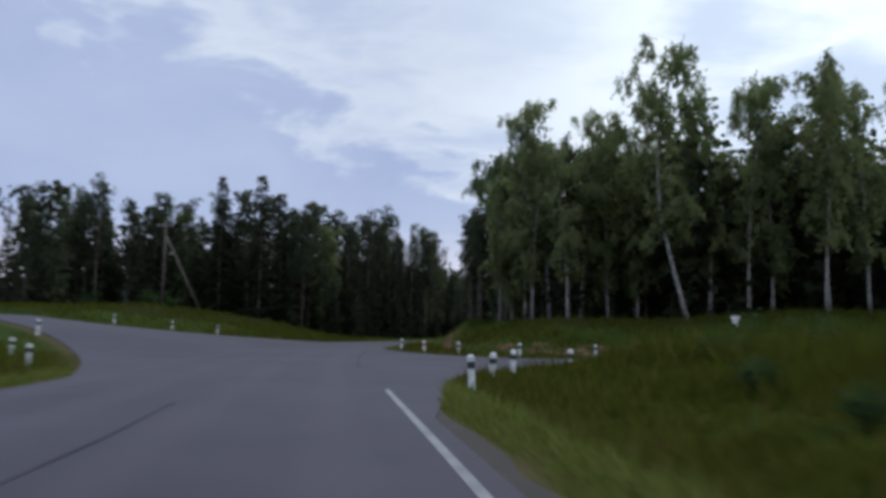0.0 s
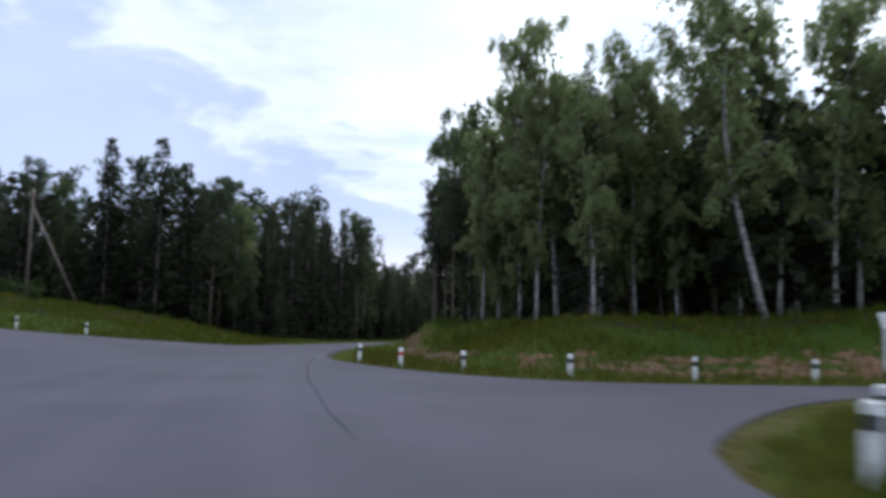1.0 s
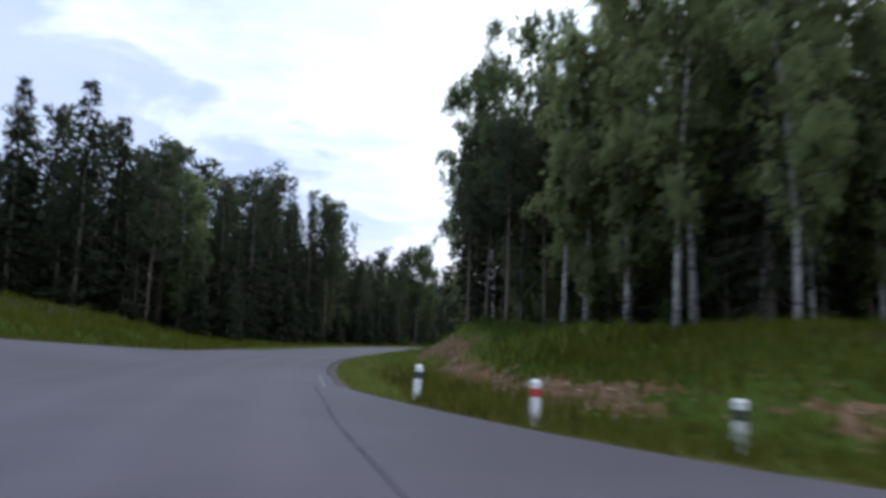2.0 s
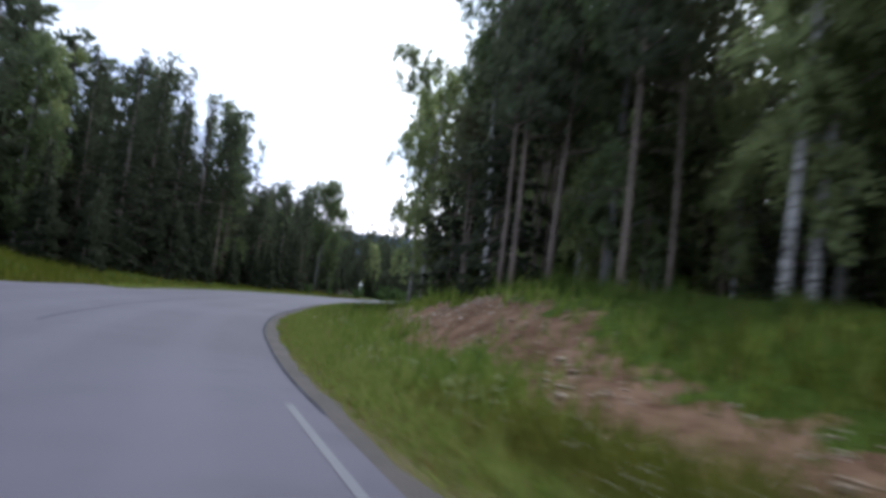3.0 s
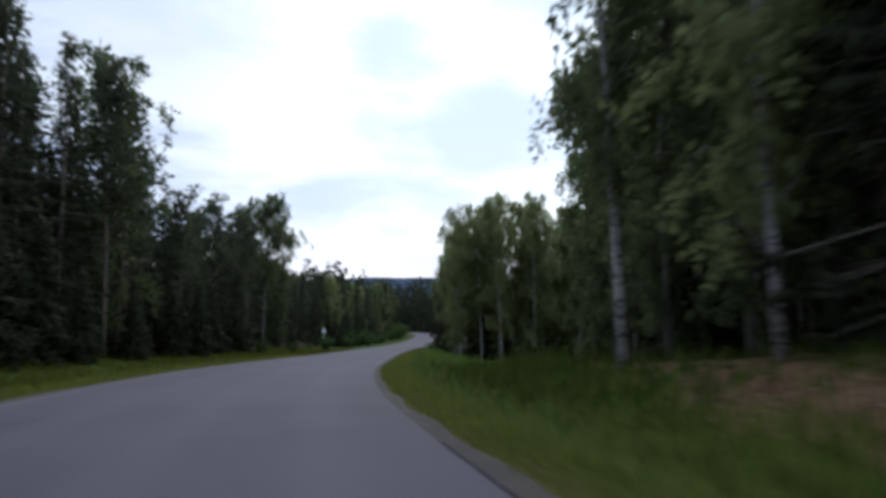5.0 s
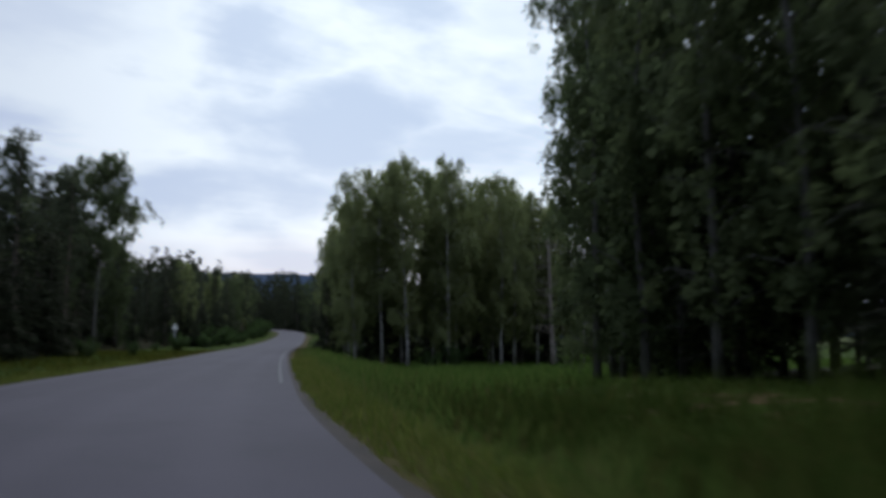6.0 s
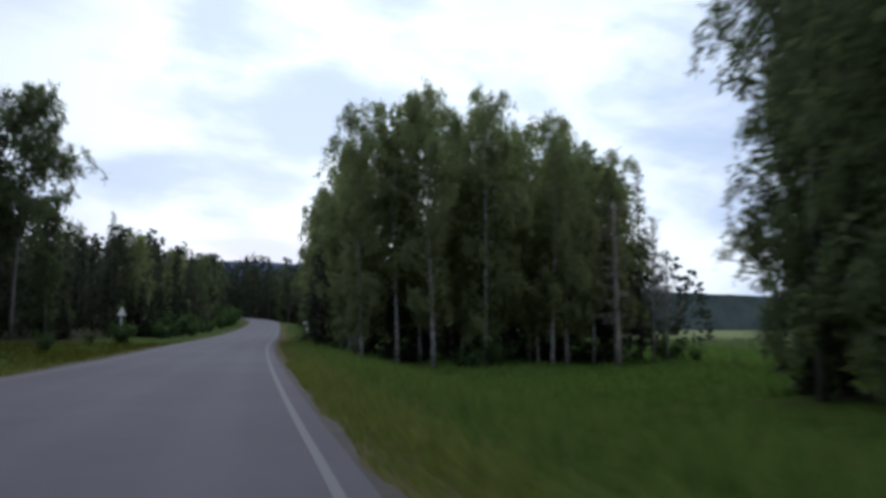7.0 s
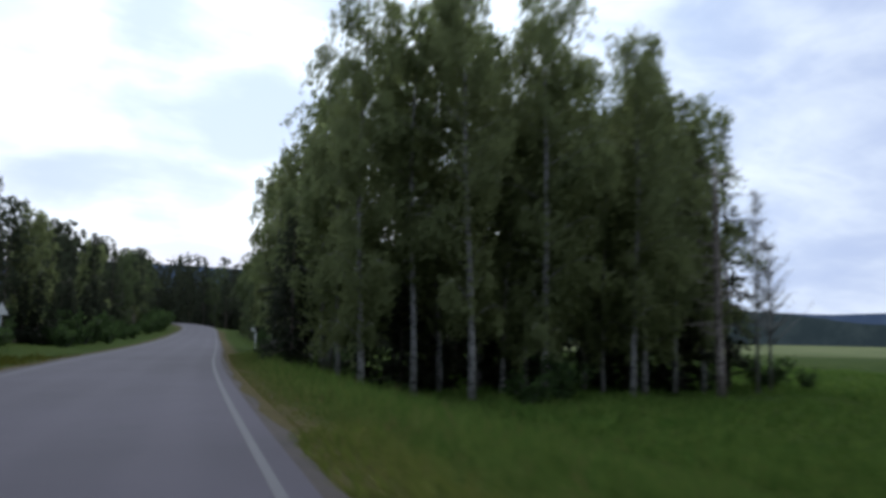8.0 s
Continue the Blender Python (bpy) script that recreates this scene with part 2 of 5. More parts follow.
POLE_WOOD = bark_material("weathered_pole_wood", (0.085, 0.066, 0.055), (0.16, 0.13, 0.11), 0.08)
POST_WHITE = plain_material("post_white_paint", (0.55, 0.55, 0.53), (0.78, 0.78, 0.76), 0.55)
POST_BLACK = plain_material("post_black_paint", (0.02, 0.02, 0.022), (0.05, 0.05, 0.05), 0.5)
POST_RED = plain_material("post_red_reflector", (0.35, 0.035, 0.03), (0.5, 0.06, 0.05), 0.4)
SIGN_GREY = plain_material("sign_back_metal", (0.32, 0.33, 0.34), (0.48, 0.49, 0.50), 0.45)
CERAMIC = plain_material("insulator_ceramic", (0.5, 0.5, 0.48), (0.7, 0.7, 0.68), 0.3)
STONE = plain_material("rubble_stone", (0.13, 0.090, 0.062), (0.30, 0.235, 0.175), 0.9, 3.0)
FLOWER = plain_material("white_umbel", (0.42, 0.44, 0.28), (0.62, 0.63, 0.46), 0.8)


# ---------------------------------------------------------------- mesh helpers
def mesh_object(name, verts, faces, mat, parent=None, label="", smooth=False, normals=None):
    me = bpy.data.meshes.new(name)
    me.from_pydata([tuple(map(float, v)) for v in verts], [], faces)
    me.materials.append(mat)
    if smooth:
        me.polygons.foreach_set("use_smooth", [True] * len(me.polygons))
    me.update()
    if normals is not None:
        me.normals_split_custom_set_from_vertices([tuple(map(float, n)) for n in normals])
    ob = new(name, me)
    if parent:
        ob.parent = parent
    if label:
        ob["label"] = label
    return ob


class Soup:
    """Vertices and faces gathered for one mesh."""

    def __init__(self):
        self.v, self.f = [], []

    def tube(self, pts, radii, sides=8, cap=True):
        base = len(self.v)
        pts = [Vector(p) for p in pts]
        for i, p in enumerate(pts):
            d = (pts[min(i + 1, len(pts) - 1)] - pts[max(i - 1, 0)]).normalized()
            a = d.orthogonal().normalized() if abs(d.z) < 0.9 else Vector((1, 0, 0))
            a = (a - d * a.dot(d)).normalized()
            b = d.cross(a)
            for k in range(sides):
                w = 2 * math.pi * k / sides
                self.v.append(p + radii[i] * (math.cos(w) * a + math.sin(w) * b))
        for i in range(len(pts) - 1):
            for k in range(sides):
                q, r = base + i * sides + k, base + i * sides + (k + 1) % sides
                self.f.append((q, r, r + sides, q + sides))
        if cap:
            self.f.append(tuple(base + (len(pts) - 1) * sides + k for k in range(sides)))
            self.f.append(tuple(base + k for k in reversed(range(sides))))

    def box(self, cx, cy, cz, sx, sy, sz, turn=0.0, bevel=0.0):
        """A box with chamfered upright edges."""
        base, b = len(self.v), bevel
        hx, hy = sx / 2, sy / 2
        ring = [(-hx + b, -hy), (hx - b, -hy), (hx, -hy + b), (hx, hy - b), (hx - b, hy), (-hx + b, hy), (-hx, hy - b), (-hx, -hy + b)] if b else [(-hx, -hy), (hx, -hy), (hx, hy), (-hx, hy)]
        c, s, k = math.cos(turn), math.sin(turn), len(ring)
        for z in (cz - sz / 2, cz + sz / 2):
            self.v += [Vector((cx + c * x - s * y, cy + s * x + c * y, z)) for x, y in ring]
        self.f += [(base + i, base + (i + 1) % k, base + k + (i + 1) % k, base + k + i) for i in range(k)]
        self.f += [tuple(base + k + i for i in range(k)), tuple(base + i for i in reversed(range(k)))]

    def card(self, p, along, across, length, width):
        """One small pointed leaf spray, folded along its middle."""
        base = len(self.v)
        mid = p + along * (0.45 * length)
        self.v += [p, mid + across * (0.5 * width), p + along * length, mid - across * (0.5 * width)]
        self.f.append((base, base + 1, base + 2, base + 3))

    def spray(self, p, along, across, length, width):
        """Two small pointed leaves on one twig."""
        base = len(self.v)
        for q, s in ((p, 1.0), (p + along * (0.55 * length), -1.0)):
            tip = q + along * (0.42 * length) + across * (s * 0.45 * width)
            self.v += [q, q + along * (0.34 * length) - across * (s * 0.25 * width), tip + across * (s * 0.35 * width)]
        self.f += [(base, base + 1, base + 2), (base + 3, base + 4, base + 5)]

    def done(self, name, mat, parent=None, label="", smooth=False):
        return mesh_object(name, self.v, self.f, mat, parent, label, smooth)

    def foliage(self, name, mat, parent=None, label="", outward=None):
        """Leaves shaded as one soft mass: each takes much of its slope from the crown's own surface."""
        co = np.array([tuple(p) for p in self.v])
        if outward is None:
            low, high = co[:, 2].min(), co[:, 2].max()
            level = np.clip(((co[:, 2] - low) / (high - low + 1e-6) * 12).astype(int), 0, 11)
            mid = np.array([co[level == k, :2].mean(0) if (level == k).any() else (0.0, 0.0) for k in range(12)])
            off = co[:, :2] - mid[level]
            off = off / (np.hypot(off[:, 0], off[:, 1]).mean() + 1e-6)
            outward = np.column_stack([off, 0.30 + 0.55 * (co[:, 2] - low) / (high - low + 1e-6)])
        nrm = outward / (np.linalg.norm(outward, axis=1, keepdims=True) + 1e-6)
        nrm = nrm + np.random.default_rng(len(co)).normal(0, 0.15, nrm.shape)
        nrm = nrm / np.linalg.norm(nrm, axis=1, keepdims=True)
        faces = []
        for f in self.f:
            a, b, c = self.v[f[0]], self.v[f[1]], self.v[f[2]]
            faces.append(f if (b - a).cross(c - a).dot(Vector(nrm[f[0]])) > 0 else f[::-1])
        return mesh_object(name, co, faces, mat, parent, label, normals=nrm)


def spline(points):
    """A smooth curve x(y) through (y, x) points."""
    ys = np.array([p[0] for p in points], float)
    xs = np.array([p[1] for p in points], float)
    slope = np.gradient(xs, ys)

    def at(y):
        y = np.asarray(y, float)
        i = np.clip(np.searchsorted(ys, y) - 1, 0, len(ys) - 2)
        h = ys[i + 1] - ys[i]
        t = (y - ys[i]) / h
        t = np.where((y < ys[0]) | (y > ys[-1]), np.clip(t, 0, 1), t)
        inside = (2 * t**3 - 3 * t**2 + 1) * xs[i] + (t**3 - 2 * t**2 + t) * h * slope[i] + (-2 * t**3 + 3 * t**2) * xs[i + 1] + (t**3 - t**2) * h * slope[i + 1]
        out = np.where(y < ys[0], xs[0] + (y - ys[0]) * slope[0], np.where(y > ys[-1], xs[-1] + (y - ys[-1]) * slope[-1], inside))
        return out
    return at


# ---------------------------------------------------------------- plan of the roads
# right white line of the main road as x(y)
right_line = spline([(-60, 7.5), (-20, 3.4), (6, 0.32), (16, -1.04), (30, -2.9), (45, -4.1), (55, -4.35), (64, -4.25), (75, -3.2), (88, -0.55),
                     (100, 2.35), (112, 6.1), (123, 10.35), (137, 16.0), (158, 24.9), (178, 34.0), (200, 44.0), (225, 55.2), (250, 66.4), (270, 75.2), (290, 83.2), (310, 89.0), (328, 91.0), (346, 89.0), (370, 81.0), (400, 67.0)])
ROAD_WIDTH = 6.9


def climb(y):
    """The far stretch of the road goes uphill to the next bend."""
    return np.interp(y, [176, 196, 222, 245, 265, 290, 325, 400], [0.0, 0.05, 0.28, 0.65, 1.1, 1.9, 2.9, 4.2])


def slope_of(y):
    return (right_line(y + 0.5) - right_line(y - 0.5))


def left_line(y):
    """The left edge, a road's width off, measured square to the road."""
    return right_line(y) - (ROAD_WIDTH - 1.6 * smooth(118, 150, y)) * np.sqrt(1 + slope_of(y) ** 2)


def mouth_right(x):
    """Lower and upper edge of the side road that leaves to the right."""
    u = np.clip((9 - np.asarray(x, float)) / 9, 0, 1.12)
    lo = 33.4 - 10 * u ** 1.57 - 8 * u ** 25
    hi = 37.5 + 16.5 * (np.clip((7.5 - x) / 11.6, 0, 1.1)) ** 3.1
    return lo, hi


def mouth_left(x):
    """Lower and upper edge of the side road that leaves to the left."""
    s = -x
    lo = 47.0 - 30 * np.clip((30 - s) / 22, 0, 1.2) ** 2.0
    hi = 57.0 + 18 * np.clip((28 - s) / 15, 0, 1.25) ** 2.5
    return lo, hi


def road_gap(x, y):
    """Metres from the nearest asphalt, about; below 0 on it."""
    k = np.sqrt(1 + slope_of(y) ** 2)
    main = np.maximum((x - right_line(y)) / k - 0.58 + 0.16 * smooth(100, 118, y), (left_line(y) - x) / k - 0.3)
    lo, hi = mouth_right(np.maximum(x, -4))
    r = np.maximum(np.maximum(lo - y, y - hi) * 0.8, right_line(y) - x)
    lo, hi = mouth_left(np.minimum(x, -9))
    q = np.maximum(np.maximum(lo - y, y - hi) * 0.8, x - left_line(y))
    return np.minimum(main, np.minimum(r, q))


def smooth(a, b, v):
    t = np.clip((np.asarray(v, float) - a) / (b - a), 0, 1)
    return t * t * (3 - 2 * t)


def ripple(x, y):
    return (np.sin(0.31 * x + 1.3) * np.cos(0.27 * y) + 0.6 * np.sin(0.83 * x - 0.5 * y + 2) + 0.4 * np.sin(1.7 * y + 0.9 * x) * np.cos(1.1 * x)) / 2


def right_side(x, y):
    return (x - right_line(y)) / np.sqrt(1 + slope_of(y) ** 2)


def left_rise(x, y):
    """The side road on the left climbs as it leaves the junction."""
    return 0.11 * np.clip(-np.asarray(x, float) - 11.3, 0, 18) * smooth(26, 46, y) * (1 - smooth(90, 112, y))


def land(x, y):
    """Height of the ground."""
    d = road_gap(x, y)
    side = right_side(x, y)
    z = -0.035 - 0.12 * smooth(0.3, 2.5, d) + 0.09 * ripple(x, y) * smooth(0.8, 4, d)
    # bank on the right: south of the side road and north of it up to the meadow
    top = np.interp(y, [36, 46, 68, 84, 94, 104, 118], [0.0, 2.1, 1.9, 1.35, 1.1, 0.5, 0.0])
    bank = top * smooth(2.2, np.interp(y, [56, 64], [11.0, 6.4]), d + 0.5 * ripple(0.7 * x, 0.7 * y)) * (side > 0)
    bank = bank + 0.85 * smooth(12, 24, x) * smooth(41, 48, y) * (1 - smooth(60, 75, y)) * (side > 0)
    near = 0.75 * (1 - smooth(24, 36, y)) * smooth(1.5, 9, d) * (side > 0)
    # meadow falls off to the fields
    fall = -1.2 * smooth(112, 138, y) * smooth(1.2, 8, side) * (side > 0) - 1.0 * smooth(60, 260, side) * (side > 0)
    left = (0.6 * smooth(2.5, 9, d) + 0.5 * smooth(9, 25, d)) * (side < 0)
    left = left * (1 - 0.7 * smooth(110, 150, y)) + 0.5 * smooth(1.0, 14, d) * (1 - smooth(-22, -12, x)) * smooth(54, 62, y) * (side < 0)
    z = z + (0.16 * ripple(2.3 * x + 0.4 * y, 1.9 * y) + 0.10 * ripple(4.7 * y, 4.1 * x)) * soil_at(x, y, d, side)
    z = z + bank + near + fall + left + 0.2 * ripple(0.4 * x, 0.4 * y) * smooth(6, 14, d)
    return np.where(d < 0.1, -0.06, z) + left_rise(x, y) + climb(y) * (1 - smooth(14, 55, side))


def soil_at(x, y, d, side):
    """How bare the earth is: torn open along the foot of the bank."""
    wide = np.interp(y, [40, 46, 56, 64, 90, 100, 106], [1.3, 1.4, 1.2, 1.2, 1.4, 1.0, 0.4])
    mid = np.interp(y, [40, 46, 52, 62, 70, 95], [4.4, 4.5, 4.9, 4.2, 4.0, 4.4])
    return np.exp(-((d - mid - 0.9 * ripple(0.5 * x, 0.6 * y)) / wide) ** 2) * smooth(39, 43, y) * (1 - smooth(88, 99, y)) * (side > 0) * np.clip(1.12 - 0.30 * (1 - smooth(44, 52, y)) + 0.4 * ripple(0.35 * x + 2, 0.3 * y) + 0.42 * ripple(1.5 * x, 1.3 * y + 1) + 0.30 * ripple(3.7 * x + 1, 3.1 * y), 0.0, 1.25)


def axis(lo, hi, step, far):
    inner = np.arange(lo, hi + step, step)
    grow, out_lo, out_hi = step, [lo], [inner[-1]]
    while out_hi[-1] < far:
        grow *= 1.22
        out_lo.append(out_lo[-1] - grow)
        out_hi.append(out_hi[-1] + grow)
    return np.array(out_lo[:0:-1] + list(inner) + out_hi[1:])


def build_ground():
    xs, ys = axis(-34, 70, 0.85, 3000), axis(-8, 215, 0.95, 3000)
    gx, gy = np.meshgrid(xs, ys)
    z = land(gx, gy)
    d, side = road_gap(gx, gy), right_side(gx, gy)
    soil = soil_at(gx, gy, d, side) + 0.55 * smooth(86, 92, gy) * (1 - smooth(106, 116, gy)) * np.exp(-((d - 6.0) / 1.8) ** 2) * (side > 0)
    verge = np.exp(-(np.maximum(d, 0) / 0.9) ** 2)
    # litter floor of the woods; its right edge starts earlier for the trees' shade
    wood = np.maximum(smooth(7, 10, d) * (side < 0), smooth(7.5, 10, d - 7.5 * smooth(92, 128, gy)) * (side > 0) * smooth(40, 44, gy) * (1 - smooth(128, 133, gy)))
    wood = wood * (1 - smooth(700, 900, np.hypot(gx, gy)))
    nx, ny = len(xs), len(ys)
    faces = [(j * nx + i, j * nx + i + 1, (j + 1) * nx + i + 1, (j + 1) * nx + i) for j in range(ny - 1) for i in range(nx - 1)]
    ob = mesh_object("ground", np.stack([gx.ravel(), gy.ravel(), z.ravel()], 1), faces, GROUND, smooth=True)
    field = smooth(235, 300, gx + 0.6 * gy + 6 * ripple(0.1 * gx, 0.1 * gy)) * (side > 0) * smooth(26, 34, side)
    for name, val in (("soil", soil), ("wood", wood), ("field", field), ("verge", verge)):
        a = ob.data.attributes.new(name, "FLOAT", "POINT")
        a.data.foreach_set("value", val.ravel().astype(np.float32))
    tagged(ob, "uneven grass and bare brown earth beside a forest road", "ground", kind="structure")


def ribbon(name, ys, xa, xb, z, mat, cuts=1):
    v, f = [], []
    for y, a, b in zip(ys, xa, xb):
        for k in range(cuts + 1):
            v.append((a + (b - a) * k / cuts, y, z + float(climb(y))))
    w = cuts + 1
    for i in range(len(ys) - 1):
        for k in range(cuts):
            f.append((i * w + k, i * w + k + 1, (i + 1) * w + k + 1, (i + 1) * w + k))
    ob = mesh_object(name, v, f, mat)
    ob.data.attributes.new("across", "FLOAT", "POINT").data.foreach_set("value", np.tile(np.linspace(0, 1, w), len(ys)).astype(np.float32))
    return ob


def build_roads():
    ys = np.arange(-60, 390.1, 1.0)
    k = np.sqrt(1 + slope_of(ys) ** 2)
    tagged(ribbon("road", ys, left_line(ys) - 0.25 * k, right_line(ys) + 0.30 * k, 0.0, ASPHALT, 12), "worn grey asphalt main road curving through forest", "road", kind="structure")
    tagged(ribbon("shoulder_right", ys, right_line(ys) + 0.2 * k, right_line(ys) + (0.60 - 0.12 * smooth(100, 118, ys) + 0.16 * ripple(ys * 2.9, ys * 2.3)) * k, -0.02, GRAVEL), "narrow gravel shoulder along the asphalt", "road shoulder", kind="structure")
    tagged(ribbon("shoulder_left", ys, left_line(ys) - (0.6 + 0.15 * ripple(ys * 1.7, ys)) * k, left_line(ys) - 0.1 * k, -0.02, GRAVEL), "narrow gravel shoulder along the asphalt", "road shoulder", kind="structure")
    for name, edge, xs in (("side_road_right", mouth_right, np.arange(-4.8, 90, 0.5)), ("side_road_left", mouth_left, np.arange(-110, -6, 0.5))):
        lo, hi = edge(xs)
        rows = 13
        v = [(x, a + (b - a) * k / (rows - 1), -0.004 + float(left_rise(x, a + (b - a) * k / (rows - 1)))) for x, a, b in zip(xs, lo, hi) for k in range(rows)]
        f = [(rows * i + k, rows * (i + 1) + k, rows * (i + 1) + k + 1, rows * i + k + 1) for i in range(len(xs) - 1) for k in range(rows - 1)]
        # the asphalt's edge drops into the ground
        for k in (0, rows - 1):
            base = len(v)
            v += [(v[rows * i + k][0], v[rows * i + k][1], v[rows * i + k][2] - 0.22) for i in range(len(xs))]
            f += [(rows * i + k, rows * (i + 1) + k, base + i + 1, base + i) for i in range(len(xs) - 1)]
        tagged(mesh_object(name, v, f, ASPHALT), "grey asphalt side road opening at a junction", "road", kind="structure")

    def stripe(name, ys, x, w, z, mat, label):
        kk = np.sqrt(1 + slope_of(ys) ** 2)
        tagged(ribbon(name, ys, x - w / 2 * kk, x + w / 2 * kk, z, mat), label, "road marking", kind="structure")
    a = np.arange(-30, 16.6, 0.5)
    stripe("edge_line_right", a, right_line(a), 0.11, 0.005, PAINT, "worn white edge line on asphalt")
    a = np.arange(53.0, 59, 0.5)
    stripe("edge_line_right", a, right_line(a), 0.09, 0.005, FAINT, "worn white edge line on asphalt")
    a = np.arange(58, 93, 0.5)
    stripe("tar_edge", a, right_line(a) + 0.30 + 0.015 * np.sin(a * 0.7), 0.06, 0.004, TAR, "dark tar strip along the asphalt's edge")
    a = np.arange(120, 136.1, 0.5)
    stripe("edge_line_right", a, right_line(a), 0.10, 0.005, GHOST, "almost worn away edge line on asphalt")
    a = np.arange(136, 380, 0.5)
    stripe("edge_line_right", a, right_line(a), 0.10, 0.005, FAINT, "worn white edge line on asphalt")
    a = np.arange(80, 380, 0.5)
    stripe("edge_line_left", a, left_line(a) + 0.1, 0.11, 0.005, FAINT, "worn white edge line on asphalt")
    a = np.arange(-6, 13.2, 0.5)
    stripe("tar_seam", a, right_line(a) - 3.6 + 0.03 * np.sin(a * 0.9), 0.06, 0.004, SEAM, "dark tar seam along the middle of the road")
    a = np.arange(26, 53.1, 0.5)
    stripe("tar_seam", a, right_line(a) - 0.2 + 0.02 * np.sin(a * 0.8), 0.07, 0.004, WORN_SEAM, "dark tar seam across the mouth of the side road")
    a = np.arange(66, 86, 0.5)
    stripe("tar_seam", a, right_line(a) - 3.8 + 0.03 * np.sin(a * 0.9), 0.06, 0.004, SEAM, "dark tar seam along the middle of the road")


build_ground()
build_roads()


# ---------------------------------------------------------------- trees
def unit(v):
    return v.normalized() if v.length > 1e-6 else Vector((0, 0, 1))


def rand_dir(r):
    z, w = r.uniform(-1, 1), r.uniform(0, 2 * math.pi)
    s = math.sqrt(1 - z * z)
    return Vector((s * math.cos(w), s * math.sin(w), z))


def trunk_axis(r, height, lean, wob, bow=0.0, toward=None):
    a, n = r.uniform(0, 2 * math.pi), 9
    a = a if toward is None else toward
    px, py = r.uniform(0, 6), r.uniform(0, 6)
    return [Vector((-bow * math.sin(math.pi * i / n) + lean * math.cos(a) * (i / n) ** 1.4 * height + wob * math.sin(px + 4.0 * i / n) * i / n, lean * math.sin(a) * (i / n) ** 1.4 * height + wob * math.sin(py + 5.0 * i / n) * i / n, height * i / n)) for i in range(n + 1)]


def on_axis(axis_pts, t):
    x = min(max(t, 0), 0.9999) * (len(axis_pts) - 1)
    i = int(x)
    return axis_pts[i].lerp(axis_pts[i + 1], x - i)


def fill_crown(green, r, ax, base, count, size, radius, taper=0.0):
    """Deep foliage round the stem, which keeps the sky from showing through."""
    for _ in range(count):
        t = base + (0.95 - base) * r.random()
        u = (t - base) / (1 - base)
        w, d = r.uniform(0, 2 * math.pi), radius(u) * math.sqrt(r.random())
        al = unit(rand_dir(r) - Vector((0, 0, 0.4)))
        s = size * (1 - taper * u)
        green.card(on_axis(ax, t) + Vector((math.cos(w) * d, math.sin(w) * d, 0)), al, unit(al.cross(rand_dir(r))), s * r.uniform(0.7, 1.3), s * r.uniform(0.5, 0.9))


def finish_tree(name, wood, bark, green, leaf, label, trunk_label, crown_label, limbs=None):
    root = new(name)
    root.empty_display_size = 0.5
    wood.done("trunk", bark, root, trunk_label, smooth=True)
    if limbs:
        tagged(limbs.done("branchwork", bark, root), kind="stuff")
    tagged(green.foliage("crown", leaf, root, crown_label), kind="stuff")
    tagged(root, label, "tree")
    return root


